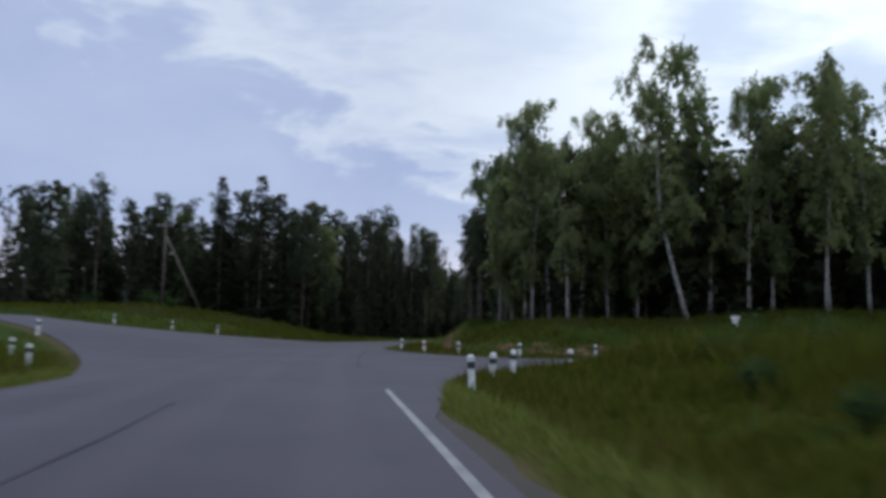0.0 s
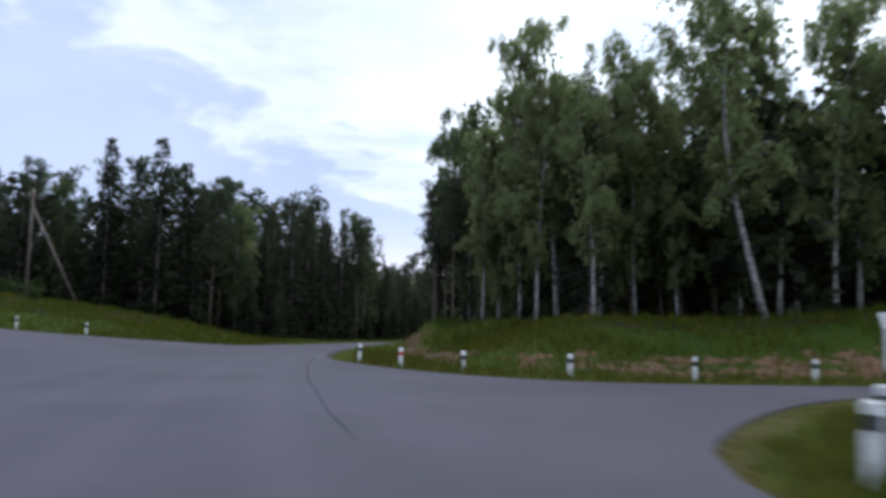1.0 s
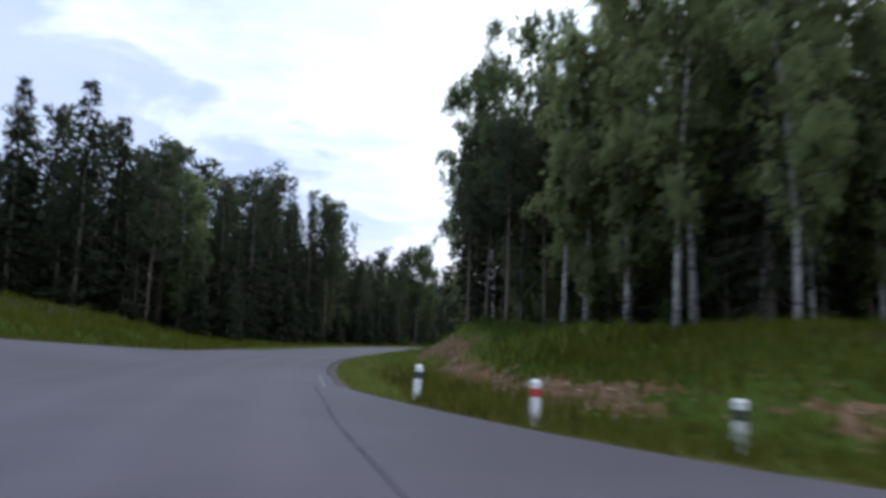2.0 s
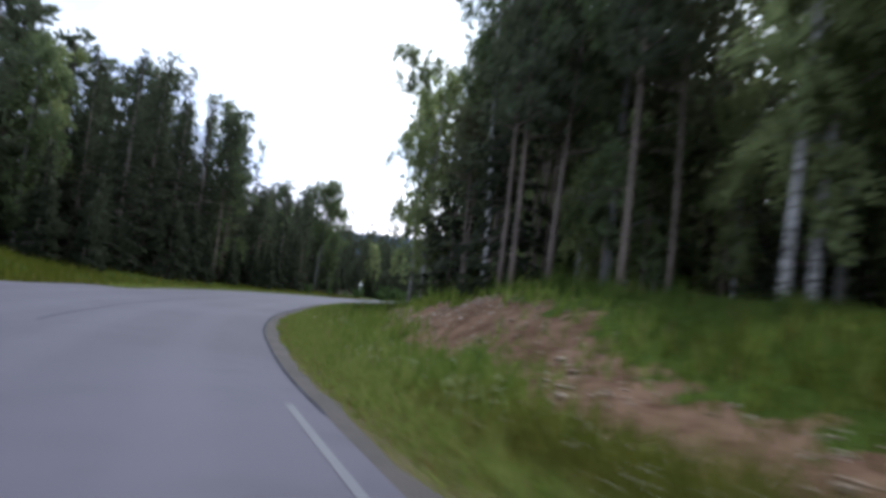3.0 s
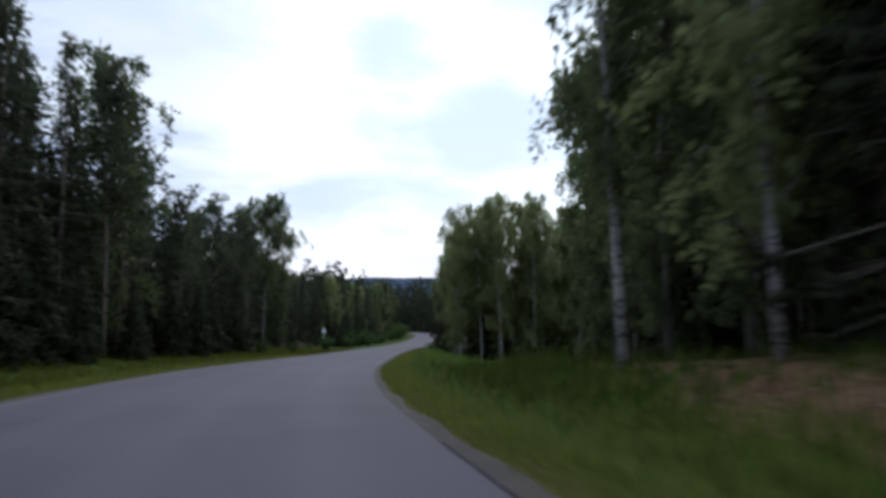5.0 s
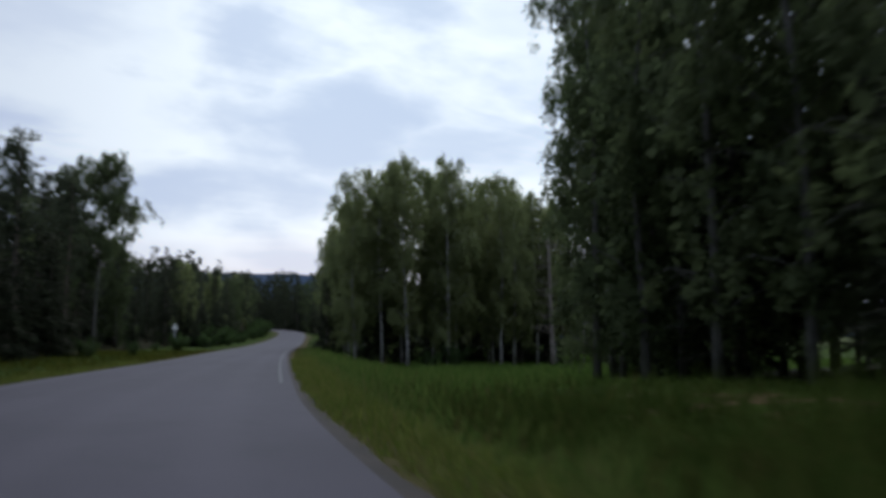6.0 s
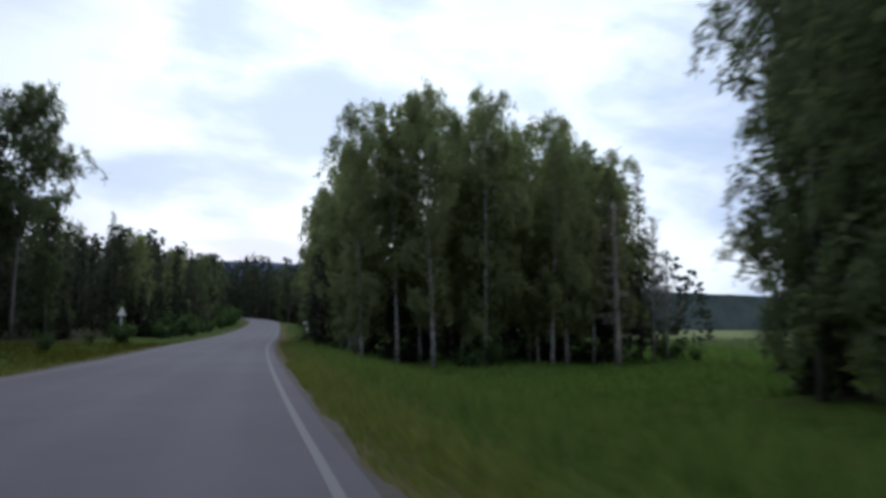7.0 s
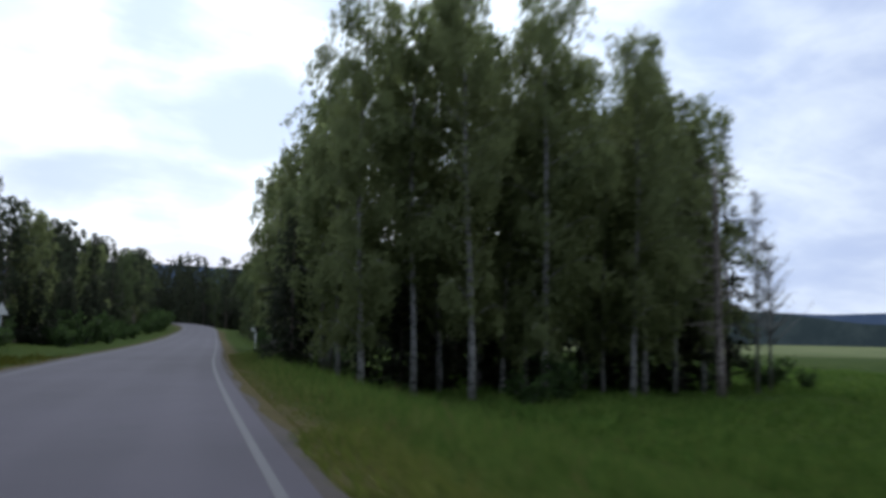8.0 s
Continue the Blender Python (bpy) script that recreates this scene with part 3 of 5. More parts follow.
def make_birch(seed, height, base, spread, cards=3400, lean=0.03, leaf=1.0, bow=0.0, toward=None, foliage=None):
    """A birch: pale trunk, rising limbs, and hanging sprays of small leaves."""
    r = random.Random(seed)
    wood, twig, green = Soup(), Soup(), Soup()
    ax = trunk_axis(r, height, lean, 0.35, bow, toward)
    r0 = 0.0068 * height + 0.015
    wood.tube([p - Vector((0, 0, 0.3)) if i == 0 else p for i, p in enumerate(ax)], [r0 * (1.25 if i == 0 else 1) * (1 - 0.93 * i / 9) + 0.012 for i in range(10)], 9)
    limbs, n = [], 26
    for k in range(n):
        t = base + (0.97 - base) * (k + r.random() * 0.8) / n
        start = on_axis(ax, t)
        u = (t - base) / (1 - base)
        reach = spread * (0.35 + 1.15 * u ** 0.6 * (1 - u) ** 0.55 + 0.12 * r.random()) * r.uniform(0.7, 1.15)
        w = r.uniform(0, 2 * math.pi)
        rise = r.uniform(0.45, 1.1) * (1 - 0.25 * u)
        out = Vector((math.cos(w), math.sin(w), 0))
        pts = [start, start + out * reach * 0.4 + Vector((0, 0, reach * 0.5 * rise)), start + out * reach * 0.8 + Vector((0, 0, reach * 0.72 * rise)), start + out * reach * 1.05 + Vector((0, 0, reach * 0.55 * rise))]
        rr = r0 * 0.32 * (1 - 0.75 * t)
        twig.tube(pts, [rr, rr * 0.7, rr * 0.4, rr * 0.15], 5, False)
        limbs.append((pts, reach))
    limbs.append(([on_axis(ax, 0.80), on_axis(ax, 0.88), on_axis(ax, 0.95), on_axis(ax, 0.9999)], spread * 0.5))
    total = sum(x[1] for x in limbs)
    for pts, reach in limbs:
        m = int(cards * reach / total)
        twigs = max(3, m // 26)
        for _ in range(twigs):
            s = r.uniform(0.12, 1.0) * 2.9999
            i = int(s)
            p = pts[i].lerp(pts[i + 1], s - i) + rand_dir(r) * r.uniform(0.05, 0.42) * (0.5 + 0.3 * reach)
            hang = r.uniform(0.5, 1.5) * (0.6 + 0.25 * reach)
            sway = Vector((r.gauss(0, 0.35), r.gauss(0, 0.35), 0))
            for j in range(m // twigs):
                h = j / max(1, m // twigs - 1)
                q = p + sway * h * hang - Vector((0, 0, hang * h)) + rand_dir(r) * r.uniform(0.02, 0.30)
                al = unit(Vector((r.gauss(0, 0.6), r.gauss(0, 0.6), -0.7 + r.gauss(0, 0.5))))
                ac = unit(al.cross(rand_dir(r)))
                green.spray(q, al, ac, leaf * r.uniform(0.30, 0.56), leaf * r.uniform(0.20, 0.36))
    fill_crown(green, r, ax, base + 0.04, int(480 / min(1, leaf) ** 2), 0.48 * min(1, leaf) ** 1.3, lambda u: spread * 0.68 * (0.25 + 1.2 * u ** 0.6 * (1 - u) ** 0.6))
    return finish_tree("birch", wood, BIRCH_BARK, green, foliage or BIRCH_LEAF, "tall silver birch with hanging leafy branches in dense forest edge", "white bark with black marks", "loose hanging green leaves", twig)


def make_aspen(seed, height, base, spread, cards=3000, leaf=1.0):
    """A grey-stemmed broadleaf with a dense rounded crown."""
    root = make_birch(seed, height, base, spread, cards, 0.02, leaf)
    root.name = "aspen"
    for part in root.children:
        if part.name.startswith(("trunk", "branchwork")):
            part.data.materials[0] = GREY_BARK
        if part.name.startswith("trunk"):
            part["label"] = "grey bark"
        # the crown gets the shade-darkened leaf in place of the birch leaf
        if part.name.startswith("crown"):
            part.data.materials[0] = WOOD_SHADE_LEAF
    root["label"] = "tall grey-stemmed broadleaf tree with a dense green crown"
    return root


def make_spruce(seed, height, base, spread, cards=3000, leaf=1.0, needle=None):
    """A spruce: straight stem, whorls of drooping boughs, pointed top."""
    r = random.Random(seed)
    wood, twig, green = Soup(), Soup(), Soup()
    ax = trunk_axis(r, height, 0.008, 0.08)
    r0 = 0.010 * height
    wood.tube([p - Vector((0, 0, 0.3)) if i == 0 else p for i, p in enumerate(ax)], [r0 * (1.2 if i == 0 else 1) * (1 - 0.95 * i / 9) + 0.01 for i in range(10)], 8)
    boughs, z = [], base * height
    while z < height * 0.985:
        u = (z / height - base) / (1 - base)
        reach = spread * ((1 - u) ** 0.85) * (0.75 + 0.25 * min(1, u * 6)) + 0.12
        for k in range(r.choice((5, 6, 7))):
            boughs.append((z + r.uniform(-0.15, 0.15), reach * r.uniform(0.6, 1.15), r.uniform(0, 2 * math.pi), u))
        z += r.uniform(0.38, 0.62) * (1 - 0.35 * u)
    total = sum(b[1] for b in boughs)
    for z, reach, w, u in boughs:
        st = on_axis(ax, z / height)
        out = Vector((math.cos(w), math.sin(w), 0))
        drop = 0.55 * (1 - u) - 0.35 * u
        pts = [st, st + out * reach * 0.5 + Vector((0, 0, -reach * drop * 0.45)), st + out * reach + Vector((0, 0, -reach * drop * 0.7))]
        if reach > 1.5 and leaf < 1.2:
            twig.tube(pts[::2], [0.03, 0.008], 3, False)
        for _ in range(max(5, int(cards * reach / total))):
            s = r.uniform(0.08, 1.0) ** 0.8
            p = pts[0].lerp(pts[1], s * 2) if s < 0.5 else pts[1].lerp(pts[2], s * 2 - 1)
            side = out.cross(Vector((0, 0, 1))) * r.choice((-1, 1))
            al = unit(out * r.uniform(0.2, 0.9) + side * r.uniform(0.1, 0.9) + Vector((0, 0, r.uniform(-0.7, 0.15))))
            ac = unit(al.cross(Vector((r.gauss(0, 0.4), r.gauss(0, 0.4), 1))))
            size = leaf * (1.12 - 0.55 * u)
            green.card(p + rand_dir(r) * 0.06, al, ac, size * r.uniform(0.36, 0.72), size * r.uniform(0.13, 0.26))
    fill_crown(green, r, ax, base, 280, 0.7, lambda u: spread * 0.6 * (1 - u), 0.75)
    return finish_tree("spruce", wood, SPRUCE_BARK, green, needle or SPRUCE_LEAF, "dark green spruce with drooping boughs at the forest edge", "brown scaly bark", "dark needle boughs", twig)


def make_pine(seed, height, base, spread, cards=2600, leaf=1.0, stout=0.0075, needle=None):
    """A pine: long bare reddish stem, a few dead stubs, clumped needles on top."""
    r = random.Random(seed)
    wood, twig, green = Soup(), Soup(), Soup()
    ax = trunk_axis(r, height, 0.02, 0.2)
    r0 = stout * height
    wood.tube([p - Vector((0, 0, 0.3)) if i == 0 else p for i, p in enumerate(ax)], [r0 * (1.2 if i == 0 else 1) * (1 - 0.85 * i / 9) + 0.01 for i in range(10)], 8)
    for _ in range(9):
        t, w = r.uniform(0.25, base), r.uniform(0, 6.28)
        st = on_axis(ax, t)
        twig.tube([st, st + Vector((math.cos(w), math.sin(w), -0.1)) * r.uniform(0.4, 1.6)], [0.025, 0.008], 4, False)
    n = 30
    for k in range(n):
        t = base + (0.99 - base) * (k + r.random()) / n
        u = (t - base) / (1 - base)
        st, w = on_axis(ax, t), r.uniform(0, 2 * math.pi)
        reach = spread * (0.45 + 0.75 * (1 - u)) * r.uniform(0.55, 1.1)
        out = Vector((math.cos(w), math.sin(w), 0))
        pts = [st, st + out * reach * 0.55 + Vector((0, 0, 0.12 * reach)), st + out * reach + Vector((0, 0, 0.38 * reach))]
        twig.tube(pts, [0.05 * (1 - 0.5 * u), 0.03, 0.01], 5, False)
        clumps = max(2, int(2 + reach * 2.2))
        for c in range(clumps):
            s = 0.3 + 0.7 * (c + r.random()) / clumps
            p = (pts[0].lerp(pts[1], s * 2) if s < 0.5 else pts[1].lerp(pts[2], s * 2 - 1)) + rand_dir(r) * 0.35
            for _ in range(max(6, cards // (n * clumps))):
                dr = rand_dir(r)
                dr.z = dr.z * 0.6 + 0.25
                al = unit(dr)
                ac = unit(al.cross(rand_dir(r)))
                green.card(p + Vector((dr.x * 0.3, dr.y * 0.3, dr.z * 0.2)), al, ac, leaf * r.uniform(0.28, 0.52), leaf * r.uniform(0.11, 0.2))
    fill_crown(green, r, ax, base + 0.05, 260, 0.6, lambda u: spread * 0.65 * (1.05 - 0.7 * u))
    return finish_tree("pine", wood, PINE_BARK, green, needle or PINE_LEAF, "tall pine with a bare reddish trunk and clumped crown", "reddish brown flaking bark", "clumped dark needles", twig)


def make_shrub(seed, height, spread, cards=700):
    """A low leafy bush of several stems."""
    r = random.Random(seed)
    wood, twig, green = Soup(), Soup(), Soup()
    for _ in range(7):
        w, reach = r.uniform(0, 6.28), spread * r.uniform(0.3, 1.0)
        top = Vector((math.cos(w) * reach, math.sin(w) * reach, height * r.uniform(0.55, 1.0)))
        twig.tube([Vector((0, 0, -0.1)), top * 0.5 + Vector((0, 0, 0.1)), top], [0.03, 0.02, 0.008], 5, False)
        for _ in range(cards // 7):
            s = r.uniform(0.15, 1.05)
            p = top * s + rand_dir(r) * r.uniform(0.05, 0.35) * spread
            p.z = max(p.z, 0.03)
            al = unit(rand_dir(r) + Vector((0, 0, 0.3)))
            green.card(p, al, unit(al.cross(rand_dir(r))), r.uniform(0.14, 0.30), r.uniform(0.08, 0.16))
    root = new("bush")
    tagged(twig.done("woody_base", GREY_BARK, root), kind="stuff")
    tagged(green.foliage("leaves", SHRUB_LEAF, root), kind="stuff")
    return tagged(root, "low green leafy bush at the edge of the forest", "bush")


BIRCHES = [make_birch(11, 19, 0.24, 3.2, 3100), make_birch(12, 20, 0.18, 3.0, 3100), make_birch(13, 18, 0.30, 2.8, 2800), make_birch(14, 21, 0.22, 3.4, 3300, 0.06), make_birch(15, 17, 0.12, 3.0, 3000)]
ASPENS = [make_aspen(21, 19, 0.08, 3.4, 3200), make_aspen(22, 17, 0.05, 3.1, 3100), make_aspen(23, 18.6, 0.36, 3.7, 8200, 0.85)]
SPRUCES = [make_spruce(31, 18, 0.04, 3.0, 2300, 1.12), make_spruce(32, 20, 0.08, 2.8, 2300, 1.12), make_spruce(33, 13, 0.02, 2.5, 1700, 1.1), make_spruce(34, 7, 0.01, 1.9, 1000)]
PINES = [make_pine(41, 20, 0.42, 3.0, 1900, 1.12), make_pine(42, 18, 0.34, 2.9, 1900, 1.12), make_pine(43, 21, 0.5, 2.8, 1800, 1.12)]
BACK = [make_aspen(61, 17, 0.06, 3.4, 1100, 2.0), make_spruce(62, 17, 0.03, 3.0, 900, 1.8), make_pine(63, 18, 0.3, 3.0, 1000, 1.9), make_spruce(64, 18, 0.05, 2.8, 900, 1.8), make_birch(65, 18, 0.12, 3.2, 1100, 0.02, 2.0)]
NEAR = [make_birch(71, 20, 0.10, 3.1, 9500, 0.03, 0.62), make_birch(72, 19, 0.16, 2.9, 9500, 0.05, 0.62), make_birch(73, 20, 0.26, 3.1, 5000, 0.0, 0.9, 1.8), make_aspen(74, 20, 0.06, 3.1, 8500, 0.66), make_birch(75, 19, 0.50, 2.9, 5200, 0.06, 0.8, 0.0, 2.75, WOOD_SHADE_LEAF), make_birch(76, 18, 0.30, 2.9, 5200, 0.10, 0.8, 0.0, math.pi), make_birch(77, 19, 0.24, 3.0, 6500, 0.055, 0.75, 0.0, 2.75, WOOD_SHADE_LEAF)]
MID = [make_spruce(66, 17, 0.03, 3.0, 2000, 1.1, BANK_LEAF), make_pine(67, 18, 0.3, 3.0, 2000, 1.1, 0.0060, BANK_LEAF), make_aspen(68, 18, 0.12, 3.0, 2600, 1.15), make_aspen(69, 17, 0.06, 3.3, 2600, 1.15)]
SLIM = [make_pine(44, 16, 0.46, 2.0, 1300, 1.0, 0.0048, BANK_LEAF), make_pine(45, 15, 0.40, 1.9, 1300, 1.0, 0.0045, BANK_LEAF)]
SHRUBS = [make_shrub(51, 1.8, 1.3, 600), make_shrub(52, 1.1, 1.0, 450)]
DARK = BACK[1:4]
placed = {}
taken = []


def plant(kinds, which, x, y, height, turn=0.0, group="forest edge trees", sink=0.0):
    """Stand a tree of that kind and height at a place; the first use of a kind takes the tree itself."""
    proto = kinds[which % len(kinds)]
    full = {id(BIRCHES): (19, 20, 18, 21, 17), id(ASPENS): (19, 17, 18.6), id(SPRUCES): (18, 20, 13, 7), id(PINES): (20, 18, 21), id(BACK): (17, 17, 18, 18, 18), id(DARK): (17, 18, 18), id(NEAR): (20, 19, 20, 20, 19, 18, 19), id(MID): (17, 18, 18, 17), id(SLIM): (16, 15), id(SHRUBS): (1.8, 1.1)}[id(kinds)][which % len(kinds)]
    k = height / full
    m = Matrix.Translation((x, y, float(land(x, y)) - sink)) @ Matrix.Rotation(turn, 4, "Z") @ Matrix.Scale(k, 4)
    if proto.name in placed:
        ob = copy_thing(proto, Matrix.Identity(4))
        ob.matrix_basis = m
    else:
        ob = proto
        placed[proto.name] = True
        ob.matrix_basis = m
    tagged(ob, group=group)
    taken.append((x, y))
    return ob


def free(x, y, gap):
    return all((x - a) ** 2 + (y - b) ** 2 > gap * gap for a, b in taken)


def left_gap(x, y):
    return (left_line(y) - x) / np.sqrt(1 + slope_of(y) ** 2)


# trees that stand out, each at its own place
for kind, which, x, y, h, turn in (
        (NEAR, 5, 7.8, 58.1, 16.5, 0.0), (NEAR, 5, 9.9, 57.6, 15.5, 3.3), (BIRCHES, 4, 6.2, 60.0, 13.5, 1.9), (ASPENS, 1, 8.6, 61.0, 14.0, 0.4), (NEAR, 2, 15.7, 51.2, 19.0, 0.0), (BIRCHES, 4, 12.0, 58.0, 14.5, 4.0), (BIRCHES, 4, 13.9, 57.0, 12.0, 2.1), (NEAR, 0, 17.0, 56.2, 13.0, 0.4), (BIRCHES, 4, 5.4, 62.0, 12.0, 5.0), (BIRCHES, 4, 20.2, 56.4, 12.0, 3.0),
        (BIRCHES, 3, 20.5, 53.5, 16.5, 5.0), (BIRCHES, 0, 24.5, 51.0, 17.0, 3.2), (BIRCHES, 1, 18.3, 54.8, 16.5, 2.2), (BIRCHES, 4, 22.6, 54.8, 17.0, 1.2), (BIRCHES, 2, 26.6, 55.0, 17.0, 5.2), (BIRCHES, 3, 31.5, 54.0, 17.0, 0.2), (BIRCHES, 1, 28.0, 52.5, 16.0, 0.9), (ASPENS, 0, 4.6, 68.2, 15.5, 0.2),
        (SPRUCES, 2, 3.4, 72.5, 10.5, 1.0), (PINES, 0, 2.3, 68.9, 9.5, 0.0), (PINES, 1, 3.0, 68.2, 9.8, 1.0), (PINES, 2, 3.1, 64.9, 9.0, 2.0), (BIRCHES, 2, 4.4, 61.6, 11.5, 3.0), (PINES, 2, 2.6, 70.4, 9.0, 3.0),
        (MID, 1, 9.5, 70.0, 15.0, 0.3), (MID, 3, 12.5, 67.5, 15.5, 1.3), (MID, 0, 11.8, 74.0, 16.0, 2.3), (MID, 3, 15.5, 70.5, 15.5, 0.3),
        (NEAR, 4, 6.65, 82.1, 18.0, 0.0), (SLIM, 0, 9.6, 93.4, 14.5, 1.5), (SLIM, 1, 8.1, 89.0, 13.5, 2.5), (SLIM, 0, 7.0, 86.2, 13.0, 0.6), (SLIM, 1, 8.8, 87.3, 14.0, 3.7), (SLIM, 0, 7.4, 83.7, 13.0, 4.4), (SLIM, 1, 8.9, 85.0, 14.0, 5.1), (SLIM, 0, 5.0, 66.0, 11.0, 0.6), (SLIM, 1, 5.8, 68.4, 11.5, 1.6), (SLIM, 1, 4.6, 72.0, 11.0, 2.6), (SLIM, 0, 5.4, 74.5, 12.0, 3.6), (SLIM, 1, 6.2, 77.0, 12.0, 4.6), (BIRCHES, 4, 7.4, 93.7, 14.0, 3.5),
        (NEAR, 3, 10.0, 97.0, 14.0, 0.7), (NEAR, 6, 8.3, 99.3, 17.0, 0.3), (NEAR, 3, 12.3, 102.6, 16.0, 0.2), (ASPENS, 1, 15.2, 106.0, 16.0, 2.2), (ASPENS, 0, 19.0, 111.0, 17.0, 1.1),
        (SPRUCES, 1, 23.0, 116.0, 17.0, 3.1), (ASPENS, 1, 26.0, 120.8, 17.0, 0.6), (NEAR, 3, 30.5, 129.0, 20.0, 0.1), (ASPENS, 1, 26.9, 124.8, 18.5, 0.1), (NEAR, 3, 33.2, 130.5, 21.5, 2.6), (NEAR, 3, 50.2, 140.8, 16.0, 1.0), (ASPENS, 1, 49.4, 142.0, 8.0, 2.3), (NEAR, 3, 53.4, 140.2, 17.5, 4.0), (ASPENS, 0, 52.0, 141.6, 9.0, 0.5), (NEAR, 3, 33.0, 128.0, 20.0, 4.2), (ASPENS, 0, 30.5, 127.0, 19.0, 1.2), (ASPENS, 1, 35.5, 131.0, 19.0, 2.0),
        (PINES, 0, -24.7, 105.0, 14.0, 0.3), (PINES, 2, -19.8, 107.0, 15.5, 2.0), (SPRUCES, 1, -7.1, 121.5, 18.3, 0.7), (ASPENS, 0, -2.8, 135.2, 19.5, 2.2), (PINES, 1, -1.8, 139.8, 18.0, 0.8), (PINES, 1, -9.7, 135.5, 21.5, 1.2),
        (PINES, 1, -14.0, 141.0, 22.0, 3.3), (SPRUCES, 1, -8.0, 141.0, 17.5, 0.3), (SPRUCES, 0, -4.6, 143.0, 16.5, 1.3), (MID, 0, -1.6, 146.5, 15.5, 2.3), (SPRUCES, 1, 1.4, 149.0, 14.5, 3.3), (MID, 0, 3.4, 153.0, 13.0, 4.3), (SPRUCES, 0, -6.4, 146.0, 17.0, 5.3), (MID, 0, 0.0, 151.0, 14.5, 0.9), (PINES, 1, 9.7, 201.5, 19.5, 2.9), (ASPENS, 2, 14.8, 179.2, 18.6, 0.1), (DARK, 1, 13.6, 181.8, 16.8, 0.4), (SPRUCES, 1, 12.4, 178.0, 14.5, 1.4), (DARK, 1, 10.6, 175.5, 15.0, 2.4), (SPRUCES, 0, 8.6, 173.0, 14.0, 3.4), (ASPENS, 0, 12.6, 182.0, 14.0, 0.7), (ASPENS, 1, 18.0, 185.5, 12.5, 1.7), (ASPENS, 1, 11.2, 176.0, 13.0, 2.7), (SPRUCES, 0, 15.0, 187.5, 13.0, 0.1), (SPRUCES, 1, 10.0, 180.5, 13.0, 1.1),
        (ASPENS, 0, 20.0, 114.5, 18.0, 0.3), (ASPENS, 1, 21.8, 118.8, 18.0, 1.3), (NEAR, 3, 23.2, 122.6, 18.5, 2.3), (ASPENS, 1, 28.6, 124.4, 19.0, 3.3), (ASPENS, 1, 25.8, 115.6, 18.0, 5.3),
        (SPRUCES, 3, 34.0, 127.0, 7.5, 0.2), (SPRUCES, 3, 31.0, 125.0, 6.5, 1.2), (SPRUCES, 3, 36.5, 129.0, 7.0, 2.2), (SPRUCES, 3, 28.5, 122.5, 6.0, 3.2), (SPRUCES, 3, 33.5, 130.6, 6.0, 4.2), (SPRUCES, 2, 34.0, 124.0, 10.0, 0.0)):
    plant(kind, which, x, y, h, turn)

